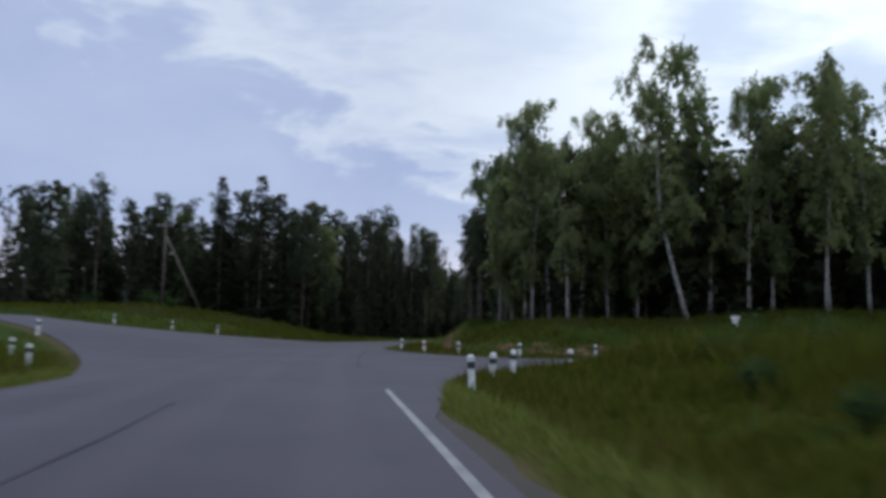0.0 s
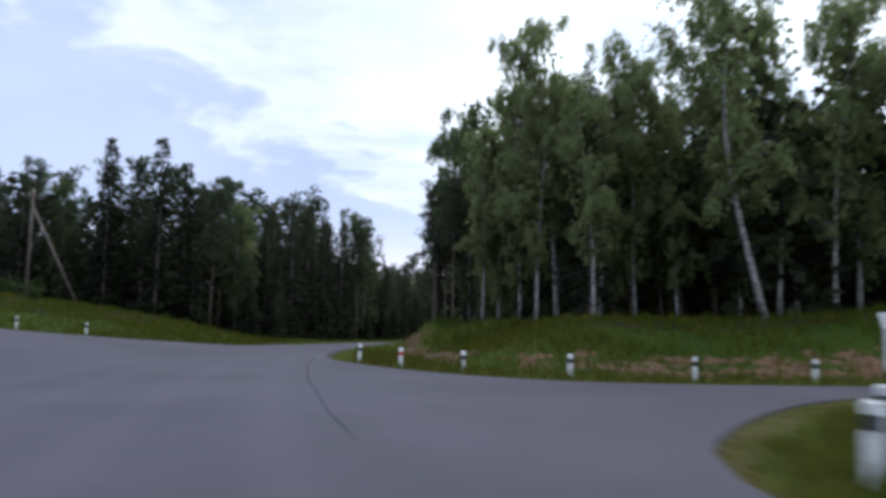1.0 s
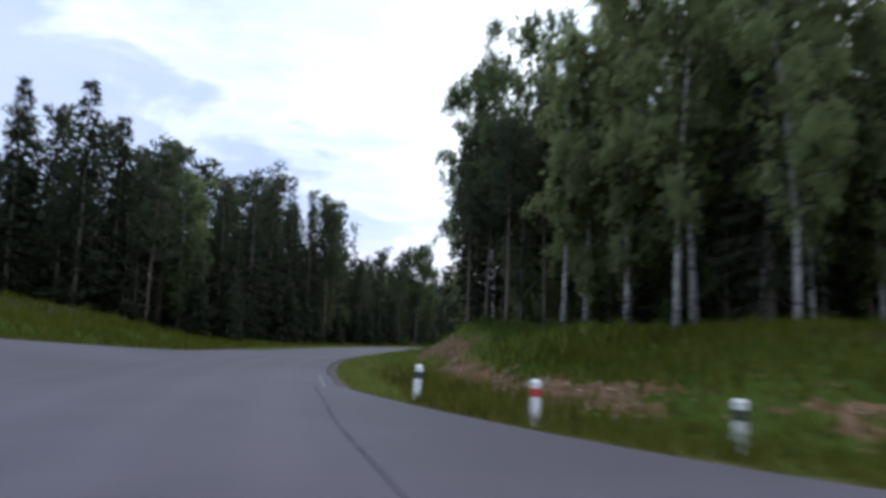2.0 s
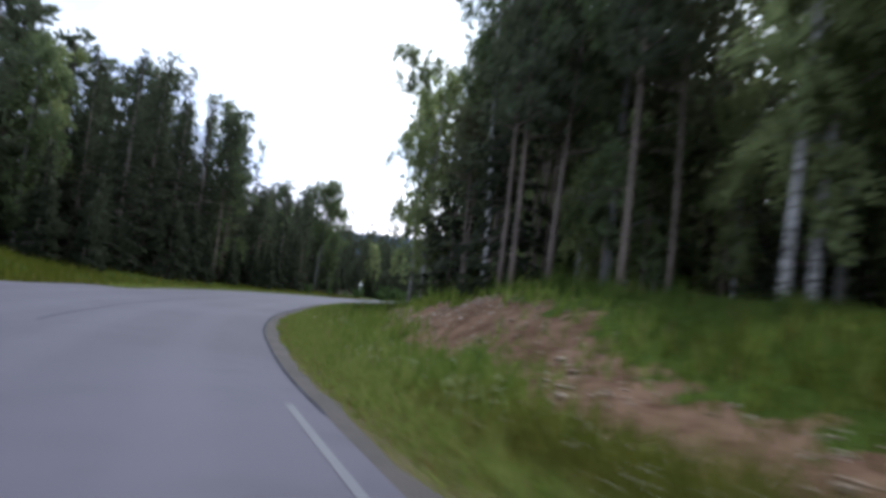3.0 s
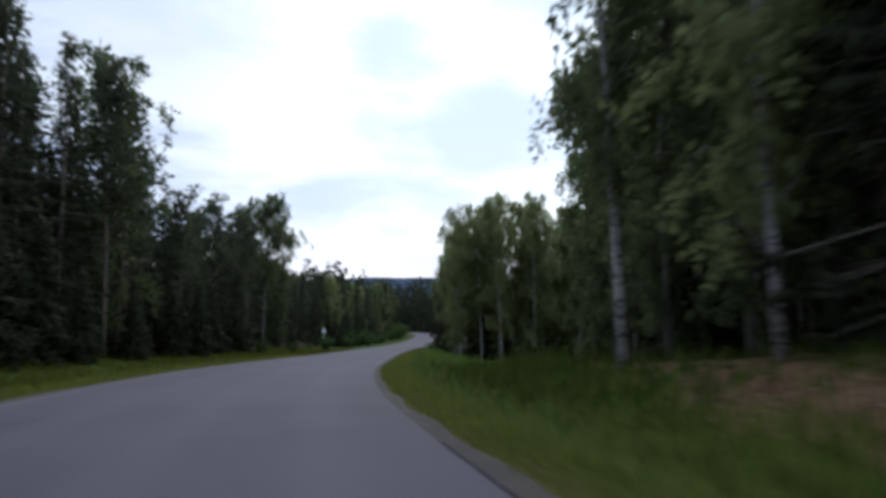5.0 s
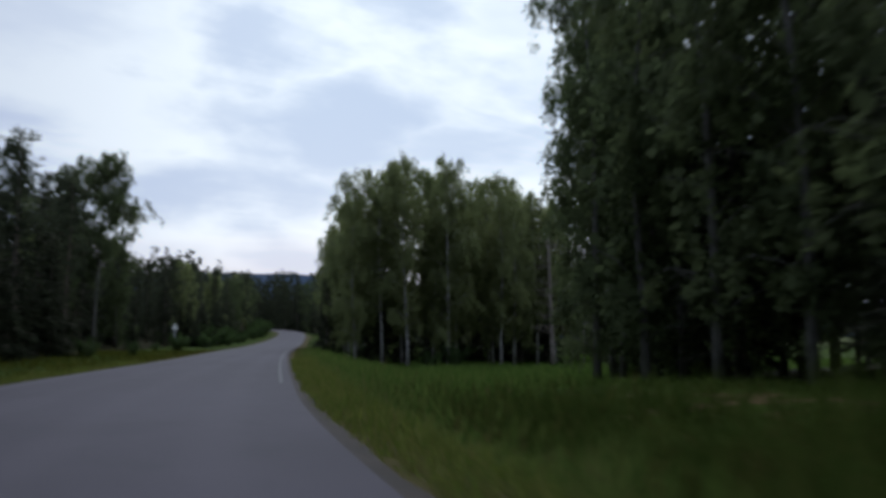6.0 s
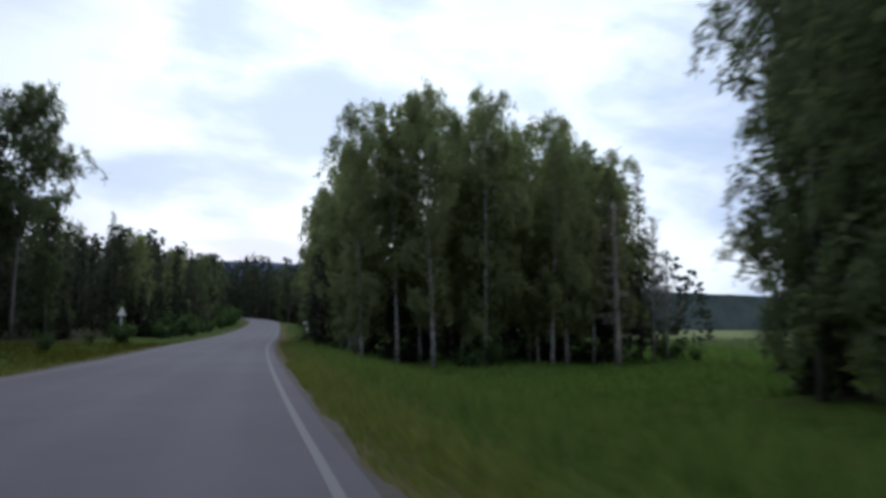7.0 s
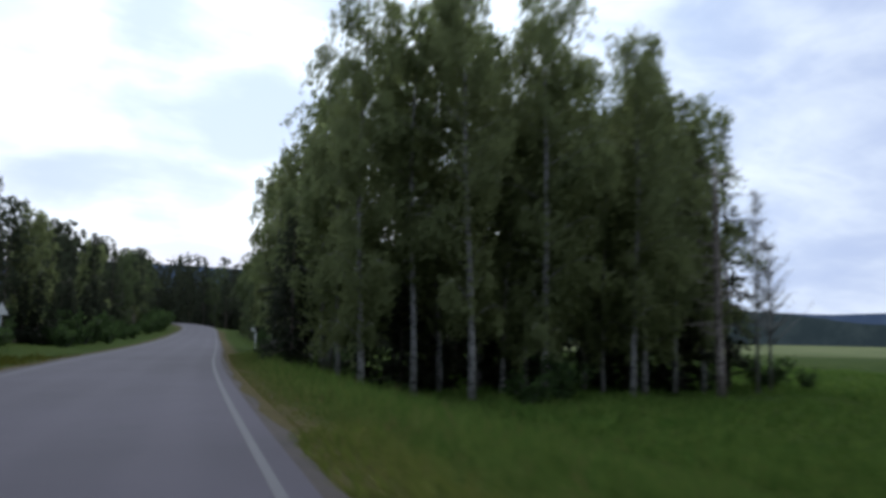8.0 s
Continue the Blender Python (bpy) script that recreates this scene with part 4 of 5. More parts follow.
# the lone clump on the meadow
for kind, which, x, y, h, turn in (
        (NEAR, 0, 29.9, 156.2, 14.0, 0.3), (NEAR, 1, 33.2, 153.7, 15.5, 1.3), (NEAR, 0, 36.8, 153.4, 15.5, 2.0), (BIRCHES, 0, 32.2, 156.0, 14.5, 0.8),
        (BIRCHES, 4, 35.2, 158.0, 15.5, 2.6), (NEAR, 1, 38.8, 155.2, 15.0, 3.1), (NEAR, 1, 41.4, 152.5, 14.5, 3.9), (BIRCHES, 1, 38.0, 158.5, 15.5, 2.9),
        (NEAR, 0, 43.6, 153.5, 14.5, 4.4), (SPRUCES, 1, 46.7, 156.8, 14.0, 0.5), (BIRCHES, 4, 47.5, 157.5, 13.0, 1.1), (BIRCHES, 1, 48.5, 161.0, 13.0, 2.1), (BIRCHES, 4, 42.5, 155.0, 11.5, 4.1), (BIRCHES, 4, 37.0, 156.0, 12.0, 5.1), (BIRCHES, 4, 43.5, 157.0, 15.0, 0.5),
        (BIRCHES, 1, 46.4, 153.8, 13.9, 1.0), (BIRCHES, 4, 48.0, 153.2, 13.1, 2.0), (BIRCHES, 1, 49.3, 155.2, 12.3, 3.0), (BIRCHES, 4, 47.0, 156.6, 13.8, 4.0), (SPRUCES, 3, 33.5, 158.5, 5.0, 0.4), (SPRUCES, 3, 36.2, 159.6, 5.5, 1.4), (SPRUCES, 3, 38.6, 158.0, 5.0, 2.4), (SPRUCES, 3, 41.2, 158.6, 5.5, 3.4), (SPRUCES, 3, 43.8, 159.4, 5.0, 4.4), (SPRUCES, 3, 46.0, 158.6, 5.5, 5.4), (SPRUCES, 3, 35.0, 163.6, 5.5, 0.9), (SPRUCES, 3, 38.4, 163.0, 5.5, 1.9), (SPRUCES, 3, 41.8, 163.4, 5.5, 2.9), (SPRUCES, 3, 45.2, 164.4, 5.5, 3.9), (SPRUCES, 3, 48.4, 163.4, 5.5, 4.9), (SPRUCES, 3, 50.6, 161.6, 5.0, 5.9), (SPRUCES, 2, 30.2, 162.0, 7.0, 0.3), (SPRUCES, 2, 33.2, 168.0, 8.0, 1.3),
        (BIRCHES, 1, 40.5, 160.5, 15.5, 1.0), (BIRCHES, 0, 45.5, 161.0, 15.5, 1.7), (BIRCHES, 3, 49.5, 160.0, 14.5, 2.4), (BIRCHES, 4, 36.0, 162.5, 15.0, 0.9),
        (BIRCHES, 1, 32.4, 163.0, 13.5, 5.5), (BIRCHES, 4, 34.5, 160.0, 12.5, 0.0), (SPRUCES, 2, 48.2, 154.6, 9.5, 0.9), (BIRCHES, 4, 40.0, 157.5, 12.5, 1.9), (BIRCHES, 4, 31.0, 159.5, 10.5, 2.9),
        (BIRCHES, 2, 36.0, 168.0, 14.0, 0.2), (BIRCHES, 4, 39.5, 174.0, 13.5, 4.0), (SPRUCES, 0, 44.0, 167.0, 13.5, 2.2), (BIRCHES, 1, 34.8, 165.5, 12.5, 3.0),
        (BIRCHES, 4, 49.0, 166.0, 14.5, 3.0), (BIRCHES, 4, 44.5, 182.0, 13.5, 1.2), (BIRCHES, 1, 51.0, 176.0, 14.0, 5.9), (BIRCHES, 1, 42.0, 178.0, 12.5, 2.2), (SPRUCES, 2, 47.5, 187.0, 11.0, 2.2), (SPRUCES, 1, 51.2, 153.8, 12.8, 0.4), (BIRCHES, 1, 52.6, 156.2, 12.0, 1.4), (BIRCHES, 4, 50.6, 157.6, 13.5, 2.9), (BIRCHES, 0, 47.4, 163.5, 14.5, 4.0), (BIRCHES, 1, 51.0, 167.0, 14.0, 3.0), (SPRUCES, 0, 48.0, 159.0, 12.5, 3.7), (SPRUCES, 2, 50.0, 157.0, 10.5, 3.0),
        (BIRCHES, 4, 41.4, 184.5, 12.5, 1.4), (BIRCHES, 4, 44.2, 190.0, 12.5, 0.4), (BIRCHES, 1, 49.4, 196.5, 10.5, 2.4), (BIRCHES, 2, 51.0, 201.0, 9.5, 1.0), (BIRCHES, 4, 54.0, 206.5, 9.0, 3.0), (BIRCHES, 1, 38.6, 179.0, 12.5, 5.0), (BIRCHES, 4, 38.0, 173.5, 13.5, 0.6)):
    plant(kind, which, x, y, 1.12 * h, turn, "birch clump on the meadow")

# forest on both sides of the road
rnd = random.Random(5)


def tallest(x, y):
    """The wood left of the road is lower near the junction and beyond the bend."""
    if left_gap(x, y) < 0:
        return 30.0
    if x > 0 and y < 150:
        return 12.5
    return 17.6 if x < -30 and y < 130 else float(np.interp(y, [98, 143, 148, 165, 190, 203, 215, 235, 260, 300, 340], [18.5, 19, 14, 13, 12, 11, 11.5, 12.5, 13.5, 15, 17]))


def fill(count, xr, yr, keep, mix, gap, low, high, group, back=None):
    done = tries = 0
    while done < count and tries < count * 60:
        tries += 1
        x, y = rnd.uniform(*xr), rnd.uniform(*yr)
        if not keep(x, y) or not free(x, y, gap):
            continue
        kinds = back if back else rnd.choices((BIRCHES, ASPENS, SPRUCES, PINES), mix)[0]
        which = rnd.randrange(2 if kinds is ASPENS else len(kinds))
        if kinds is SPRUCES and which == 3:
            h = rnd.uniform(5, 8)
        elif kinds is SPRUCES and which == 2:
            h = rnd.uniform(9, 12)
        else:
            h = rnd.uniform(low, high)
        h = min(h, tallest(x, y) * rnd.uniform(0.90, 1.0))
        plant(kinds, which, x, y, h, rnd.uniform(0, 6.28), group)
        done += 1


def right_wood(x, y, near=6.8, deep=40):
    """The wood on the bank, between the side road and the meadow."""
    s = right_side(x, y)
    edge = near + 10.5 * smooth(88, 130, y) + 4.5 * (1 - smooth(52, 64, y))
    return edge < s < deep and y > 52.5 and y < 131 and road_gap(x, y) > 5


def left_wood(x, y, near=8.5, deep=34):
    return near < left_gap(x, y) + 2.8 * float(smooth(192, 200, y)) < deep and not (abs(x - 15.4 + 0.165 * (179.2 - y)) < 2.4 and 146 < y < 178.5) and road_gap(x, y) > 7 and y > 98


fill(30, (-2, 40), (50, 131), lambda x, y: right_wood(x, y, 7.2, 14), (1.6, 2.5, 3, 3.5), 1.9, 12, 15.5, "trees along the bank")
fill(26, (-2, 75), (50, 124), lambda x, y: right_wood(x, y, 11, 25), (2, 3, 4, 2), 2.1, 12, 15.5, "trees behind the bank", MID)
fill(12, (5, 32), (57, 68), lambda x, y: right_wood(x, y, 7, 32), (1, 1, 1, 1), 1.7, 12, 14.5, "trees behind the bank", MID)
fill(26, (14, 60), (96, 131), lambda x, y: right_wood(x, y, 8.5, 25), (2, 3, 3, 1), 1.9, 15, 19, "trees at the meadow corner", MID)
fill(36, (-45, 60), (98, 165), lambda x, y: left_wood(x, y, 8.5, 14), (0.1, 0.3, 6, 2.0), 2.2, 14.5, 18, "trees along the far verge")
fill(20, (0, 120), (165, 290), lambda x, y: left_wood(x, y, 8.5, 14), (0.2, 0.8, 6, 2), 2.2, 11, 14, "trees along the far verge")
fill(38, (-75, 60), (98, 170), lambda x, y: left_wood(x, y, 12, 22), (1.5, 2, 5, 3), 2.5, 15.5, 19.5, "trees behind the far verge", DARK)
fill(24, (0, 120), (165, 290), lambda x, y: left_wood(x, y, 12, 19), (1.5, 2, 5, 3), 2.5, 12, 15, "trees behind the far verge", DARK)
fill(16, (-60, -28), (98, 106), lambda x, y: True, (1, 1, 4, 6), 3.0, 14, 18.5, "trees beyond the junction")
fill(20, (-60, -26), (103, 118), lambda x, y: True, (1, 1, 5, 4), 2.8, 14, 18, "trees beyond the junction", DARK)
fill(24, (20, 95), (196, 350), lambda x, y: left_wood(x, y, 6.0, 12), (1, 1, 1, 1), 2.0, 12.5, 16, "trees at the far bend", BACK)
fill(14, (48, 120), (200, 320), lambda x, y: 5.0 < right_side(x, y) < 11, (1, 1, 1, 1), 2.0, 12.5, 16, "trees at the far bend", BACK)
fill(16, (84, 114), (318, 372), lambda x, y: 4.0 < right_side(x, y) < 18, (0, 1, 6, 2), 2.4, 14, 17, "trees along the far bend")

# young birches among the trunks on the bank
for which, x, y, h in ((4, 6.6, 70.6, 6.0), (4, 8.4, 76.4, 6.5), (4, 7.6, 79.6, 5.5), (4, 9.4, 82.8, 7.0), (4, 10.4, 88.4, 7.5), (4, 10.8, 91.6, 7.0), (4, 9.0, 73.0, 6.5), (4, 11.4, 85.6, 7.5), (4, 7.2, 66.6, 6.0), (4, 12.4, 95.2, 8.0)):
    plant(BIRCHES, which, x, y, h, x, "young birches on the bank")

# young spruces close the wood's foot
for k in range(52):
    y = rnd.uniform(100, 150) if k % 2 else rnd.uniform(100, 225)
    x = float(left_line(y)) - rnd.uniform(6.0, 9.5) * 1.1 - 1.8 * float(smooth(130, 150, y)) + 3.8 * float(smooth(190, 200, y))
    if free(x, y, 1.2) and not abs(x - 15.4 + 0.165 * (179.2 - y)) < 2.0:
        plant(SPRUCES, 3, x, y, rnd.uniform(3.5, 6.5), 1.1 * k, "young spruces at the forest edge")
for k in range(10):
    y = rnd.uniform(58, 104)
    x = float(right_line(y)) + rnd.uniform(10.5, 13.0)
    if free(x, y, 1.2):
        plant(SPRUCES, 3, x, y, rnd.uniform(3.0, 5.5), 1.1 * k, "young spruces at the forest edge")

# bushes at the wood's edge
for which, x, y, h in ((0, 36.4, 152.2, 1.9), (1, 52.5, 152.5, 1.6), (0, 12.0, 186.0, 2.6), (0, 20.0, 196.0, 3.0), (1, 26.5, 200.0, 1.6), (1, -33.5, 92.5, 2.0),
                       (0, -42.0, 95.0, 2.4), (1, 30.5, 207.0, 1.4), (0, 29.5, 203.5, 3.2), (1, 33.5, 213.0, 2.2), (0, 37.0, 221.0, 3.0), (0, 53.0, 150.5, 1.2), (1, 33.8, 151.4, 1.2), (1, 8.0, 60.5, 1.2), (0, -27.0, 80.5, 1.3)):
    plant(SHRUBS, which, x, y, h, x, "bushes at the forest edge")

for which, x, y, h in ((1, 8.2, 13.5, 0.9), (0, 10.5, 16.5, 1.1), (0, 9.1, 24.2, 1.35), (0, 10.4, 22.6, 1.25), (1, 11.6, 26.0, 1.1), (0, 12.4, 17.8, 1.2), (1, 4.9, 9.2, 0.5), (1, 6.6, 18.5, 0.7), (0, 12.6, 21.0, 1.0), (1, 9.6, 23.5, 0.8), (0, 7.5, 9.6, 0.9), (1, 14.5, 25.0, 0.9), (1, 5.2, 13.0, 0.6)):
    tagged(plant(SHRUBS, which, x, y, h, x, "weedy bushes in the verge"), "low weedy bush in tall verge grass")

bush_rnd = random.Random(8)
for k in range(12):
    y = bush_rnd.uniform(192, 238)
    x = float(left_line(y)) - bush_rnd.uniform(4.0, 8.5)
    plant(SHRUBS, k, x, y, bush_rnd.uniform(1.0, 2.4), 1.3 * k, "bushes along the far verge")
for k in range(9):
    y = bush_rnd.uniform(146, 196)
    x = float(left_line(y)) - bush_rnd.uniform(4.6, 7.5)
    plant(SHRUBS, k, x, y, bush_rnd.uniform(0.6, 1.5), 1.1 * k, "bushes along the far verge")
for k in range(14):
    y = bush_rnd.uniform(238, 322)
    x = float(left_line(y)) - bush_rnd.uniform(4.0, 6.5)
    plant(SHRUBS, k, x, y, bush_rnd.uniform(1.8, 3.4), 1.3 * k, "bushes along the far verge")
for k in range(10):
    y = bush_rnd.uniform(168, 232)
    x = float(right_line(y)) + bush_rnd.uniform(5.5, 8.0)
    plant(SHRUBS, k, x, y, bush_rnd.uniform(1.2, 2.2), 1.7 * k, "bushes along the far verge")


def make_woods():
    """Far and deep forest that nobody could count, as one mesh of small trees."""
    r = random.Random(77)
    green, outward = Soup(), []
    spots = []
    def scatter(n, xr, yr, keep):
        k = t = 0
        while k < n and t < n * 40:
            t += 1
            x, y = r.uniform(*xr), r.uniform(*yr)
            if keep(x, y):
                spots.append((x, y))
                k += 1
    scatter(260, (5, 110), (54, 126), lambda x, y: 20 < right_side(x, y) < 60 and y < 122 and x > 8 and right_wood(x, y, 16, 60))
    scatter(330, (-110, 130), (85, 345), lambda x, y: 20 < left_gap(x, y) < 60)
    scatter(160, (-170, -30), (104, 190), lambda x, y: left_gap(x, y) > 25)
    scatter(230, (-10, 240), (300, 430), lambda x, y: road_gap(x, y) > 6)
    scatter(150, (60, 150), (345, 405), lambda x, y: road_gap(x, y) > 7)
    scatter(170, (60, 170), (185, 375), lambda x, y: 14 < right_side(x, y) < 60)
    for x, y in spots:
        z0, h, cone = float(land(x, y)), r.uniform(10, 15.5) + 6.0 * float(smooth(275, 310, y)), r.random() < 0.6
        wide = r.uniform(1.9, 2.9)
        for _ in range(130):
            u = r.uniform(0.03, 1.0) if cone else r.uniform(0.12, 1.0)
            rad = wide * ((1 - u) ** 0.8 if cone else math.sqrt(max(0.02, 1 - (2 * u - 1.05) ** 2))) * r.uniform(0.45, 1.05)
            w = r.uniform(0, 6.28)
            p = Vector((x + rad * math.cos(w), y + rad * math.sin(w), z0 + h * u))
            al = unit(Vector((math.cos(w), math.sin(w), r.uniform(-0.9, 0.3))) + rand_dir(r) * 0.5)
            green.card(p, al, unit(al.cross(rand_dir(r))), r.uniform(0.8, 1.5), r.uniform(0.5, 0.95))
            outward += [(math.cos(w), math.sin(w), 0.3 + 0.5 * u)] * 4
    tagged(green.foliage("woods", SPRUCE_LEAF, outward=np.array(outward)), "deep mixed forest behind the roadside trees", "forest", kind="stuff")


make_woods()


def make_hills():
    """Low wooded ridges on the horizon."""
    for k, (name, dist, crest, a0, a1) in enumerate((("backdrop_near_ridge", 620, ((-60, 20, 40, 47, 57, 64, 80, 100), (28, 26, 25, 24, 19, 10, 7, 7)), -100, 60), ("backdrop_far_ridge", 1500, ((-70, 0, 10, 18, 26, 35, 50, 60, 110), (60, 80, 105, 112, 108, 80, 58, 45, 40)), -110, 70))):
        v, f = [], []
        n = 260
        for i in range(n + 1):
            a = radians(a0 + (a1 - a0) * i / n)
            h = float(np.interp(-math.degrees(a), *crest)) + (1.3 * noise.noise(Vector((i * 1.7, 9, 0))) + 1.6 * noise.noise(Vector((i * 0.31, 4, 0))) if k == 0 else 3.0 * noise.noise(Vector((i * 0.2, 2, 0))))
            x, y = -dist * math.sin(a), 60 + dist * math.cos(a)
            v += [(x, y, -14), (x, y, h), (x * 1.12, y * 1.12, h * 0.9), (x * 1.12, y * 1.12, -14)]
        for i in range(n):
            for j in range(3):
                f.append((4 * i + j, 4 * i + 4 + j, 4 * i + 5 + j, 4 * i + 1 + j))
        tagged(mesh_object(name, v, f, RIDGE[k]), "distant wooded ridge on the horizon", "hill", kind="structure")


# the bluish haze of distance is mixed into both forest colours
RIDGE = [plain_material("hazy_near_ridge_forest", (0.055, 0.075, 0.075), (0.095, 0.118, 0.108), 0.95, 0.05, 0.1), plain_material("hazy_far_ridge_forest", (0.10, 0.14, 0.22), (0.14, 0.18, 0.27), 0.95, 0.01, 0.1)]
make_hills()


# ---------------------------------------------------------------- roadside things
def make_post(x, y, tall=0.78, lean=0.0, turn=0.0, band=None, group="junction marker posts"):
    """A square concrete marker post with a chamfered top and a painted band."""
    root = new("marker_post")
    s = Soup()
    s.box(0, 0, tall / 2 - 0.15, 0.14, 0.14, tall + 0.30, 0, 0.018)
    top = len(s.v)
    for i in range(8):
        v = s.v[top - 8 + i]
        s.v.append(Vector((v.x * 0.55, v.y * 0.55, tall + 0.035)))
    s.f.remove(tuple(range(top - 8, top)))
    s.f += [(top - 8 + i, top - 8 + (i + 1) % 8, top + (i + 1) % 8, top + i) for i in range(8)] + [tuple(top + i for i in range(8))]
    body = s.done("body", POST_WHITE, root)
    b = Soup()
    b.box(0, 0, tall - 0.18, 0.148, 0.148, 0.15, 0, 0.02)
    b.done("band", band or POST_BLACK, body, "red band" if band else "black band")
    root.matrix_basis = Matrix.Translation((x, y, float(land(x, y)))) @ Matrix.Rotation(turn, 4, "Z") @ Matrix.Rotation(lean, 4, "Y")
    return tagged(root, "white concrete marker post with a %s band in the grass" % ("red" if band else "black"), "marker post", group)


for x, y, lean, turn, band in ((-2.52, 50.0, 0.06, 0.3, None), (-1.0, 46.4, -0.03, 0.5, POST_RED), (0.9, 43.3, 0.0, 0.8, None),
                               (4.0, 41.4, 0.03, 0.9, None), (7.8, 40.8, 0.0, 1.2, None), (11.8, 40.9, -0.02, 1.4, None),
                               (0.65, 17.0, -0.05, 0.1, None), (1.3, 20.5, 0.02, 0.3, None), (2.1, 23.8, 0.04, 0.5, None),
                               (4.3, 26.8, -0.04, 0.8, None), (7.1, 29.3, 0.02, 1.1, None),
                               (-18.2, 65.2, 0.0, 0.3, None), (-20.9, 62.3, 0.0, 0.4, None), (-24.9, 61.0, 0.02, 0.5, None),
                               (-13.3, 26.0, 0.0, 0.3, None), (-16.5, 30.9, 0.03, 0.5, None), (-20.3, 40.4, 0.02, 0.6, None)):
    make_post(x, y, 0.76, lean=lean, turn=turn, band=band)


def make_pole():
    """A timber power pole with a slanting brace and a short crossarm."""
    x, y = -32.0, 91.5
    root = new("power_pole")
    s = Soup()
    s.tube([(0, 0, -0.5), (0, 0, 5), (0, 0, 10.2)], [0.15, 0.135, 0.11], 10)
    s.done("pole", POLE_WOOD, root, smooth=True)
    s = Soup()
    s.tube([(4.2, 1.2, -0.5), (0.12, 0.05, 8.4)], [0.14, 0.11], 10)
    s.done("brace", POLE_WOOD, root, smooth=True)
    s = Soup()
    s.box(0, -0.14, 9.5, 1.9, 0.10, 0.12)
    arm = s.done("crossarm", POLE_WOOD, root)
    for dx in (-0.85, -0.3, 0.85):
        s = Soup()
        s.tube([(dx, -0.14, 9.56), (dx, -0.14, 9.66), (dx, -0.14, 9.72), (dx, -0.14, 9.80)], [0.02, 0.05, 0.035, 0.045], 8)
        s.done("insulator", CERAMIC, arm, "pale ceramic insulator")
    root.matrix_basis = Matrix.Translation((x, y, float(land(x, y))))
    tagged(root, "weathered timber power pole with a slanting brace beside forest", "power pole")


make_pole()


def make_sign():
    """A three-cornered warning sign on a steel post, seen from the road."""
    x, y = 22.9, 182.1
    root = new("road_sign")
    s = Soup()
    s.tube([(0, 0, -0.3), (0, 0, 2.55)], [0.05, 0.05], 8)
    s.done("post", SIGN_GREY, root, smooth=True)
    s = Soup()
    s.v = [Vector(p) for p in ((-0.4, -0.06, 1.95), (0.4, -0.06, 1.95), (0.0, -0.06, 2.65), (-0.4, -0.08, 1.95), (0.4, -0.08, 1.95), (0.0, -0.08, 2.65))]
    s.f = [(0, 1, 2), (5, 4, 3), (0, 3, 4, 1), (1, 4, 5, 2), (2, 5, 3, 0)]
    s.done("plate", POST_WHITE, root, "pale three-cornered plate")
    root.matrix_basis = Matrix.Translation((x, y, float(land(x, y)))) @ Matrix.Rotation(0.35, 4, "Z")
    tagged(root, "pale three-cornered road sign on a thin post beside the verge", "road sign")


def make_board():
    """A narrow white board on a square post beside the side road, widening at its top."""
    root = new("direction_board")
    s = Soup()
    s.box(0, 0, 1.15, 0.13, 0.10, 2.9, 0, 0.012)
    s.done("post", SIGN_GREY, root)
    s = Soup()
    s.v = [Vector(p) for p in ((-0.09, -0.08, 2.05), (0.09, -0.08, 2.05), (0.24, -0.08, 2.62), (-0.24, -0.08, 2.62), (-0.09, -0.055, 2.05), (0.09, -0.055, 2.05), (0.24, -0.055, 2.62), (-0.24, -0.055, 2.62))]
    s.f = [(0, 1, 2, 3), (7, 6, 5, 4), (0, 4, 5, 1), (1, 5, 6, 2), (2, 6, 7, 3), (3, 7, 4, 0)]
    s.done("plate", POST_WHITE, root, "pale plate that widens upwards")
    root.matrix_basis = Matrix.Translation((15.8, 43.2, float(land(15.8, 43.2)) - 0.6)) @ Matrix.Rotation(-0.3, 4, "Z")
    tagged(root, "pale road sign on a square post beside the side road", "road sign")


def make_marker():
    """A thin white post with a small plate turned to the road."""
    x, y = 47.3, 199.0
    root = new("distance_marker")
    s = Soup()
    s.tube([(0, 0, -0.2), (0, 0, 1.9)], [0.06, 0.06], 8)
    s.done("post", POST_WHITE, root, smooth=True)
    s = Soup()
    s.box(-0.2, -0.08, 1.75, 0.55, 0.02, 0.32, 0, 0)
    s.done("plate", POST_WHITE, root)
    root.matrix_basis = Matrix.Translation((x, y, float(land(x, y))))
    tagged(root, "thin white distance marker post in the verge grass", "marker post")


make_sign()
make_board()
make_marker()


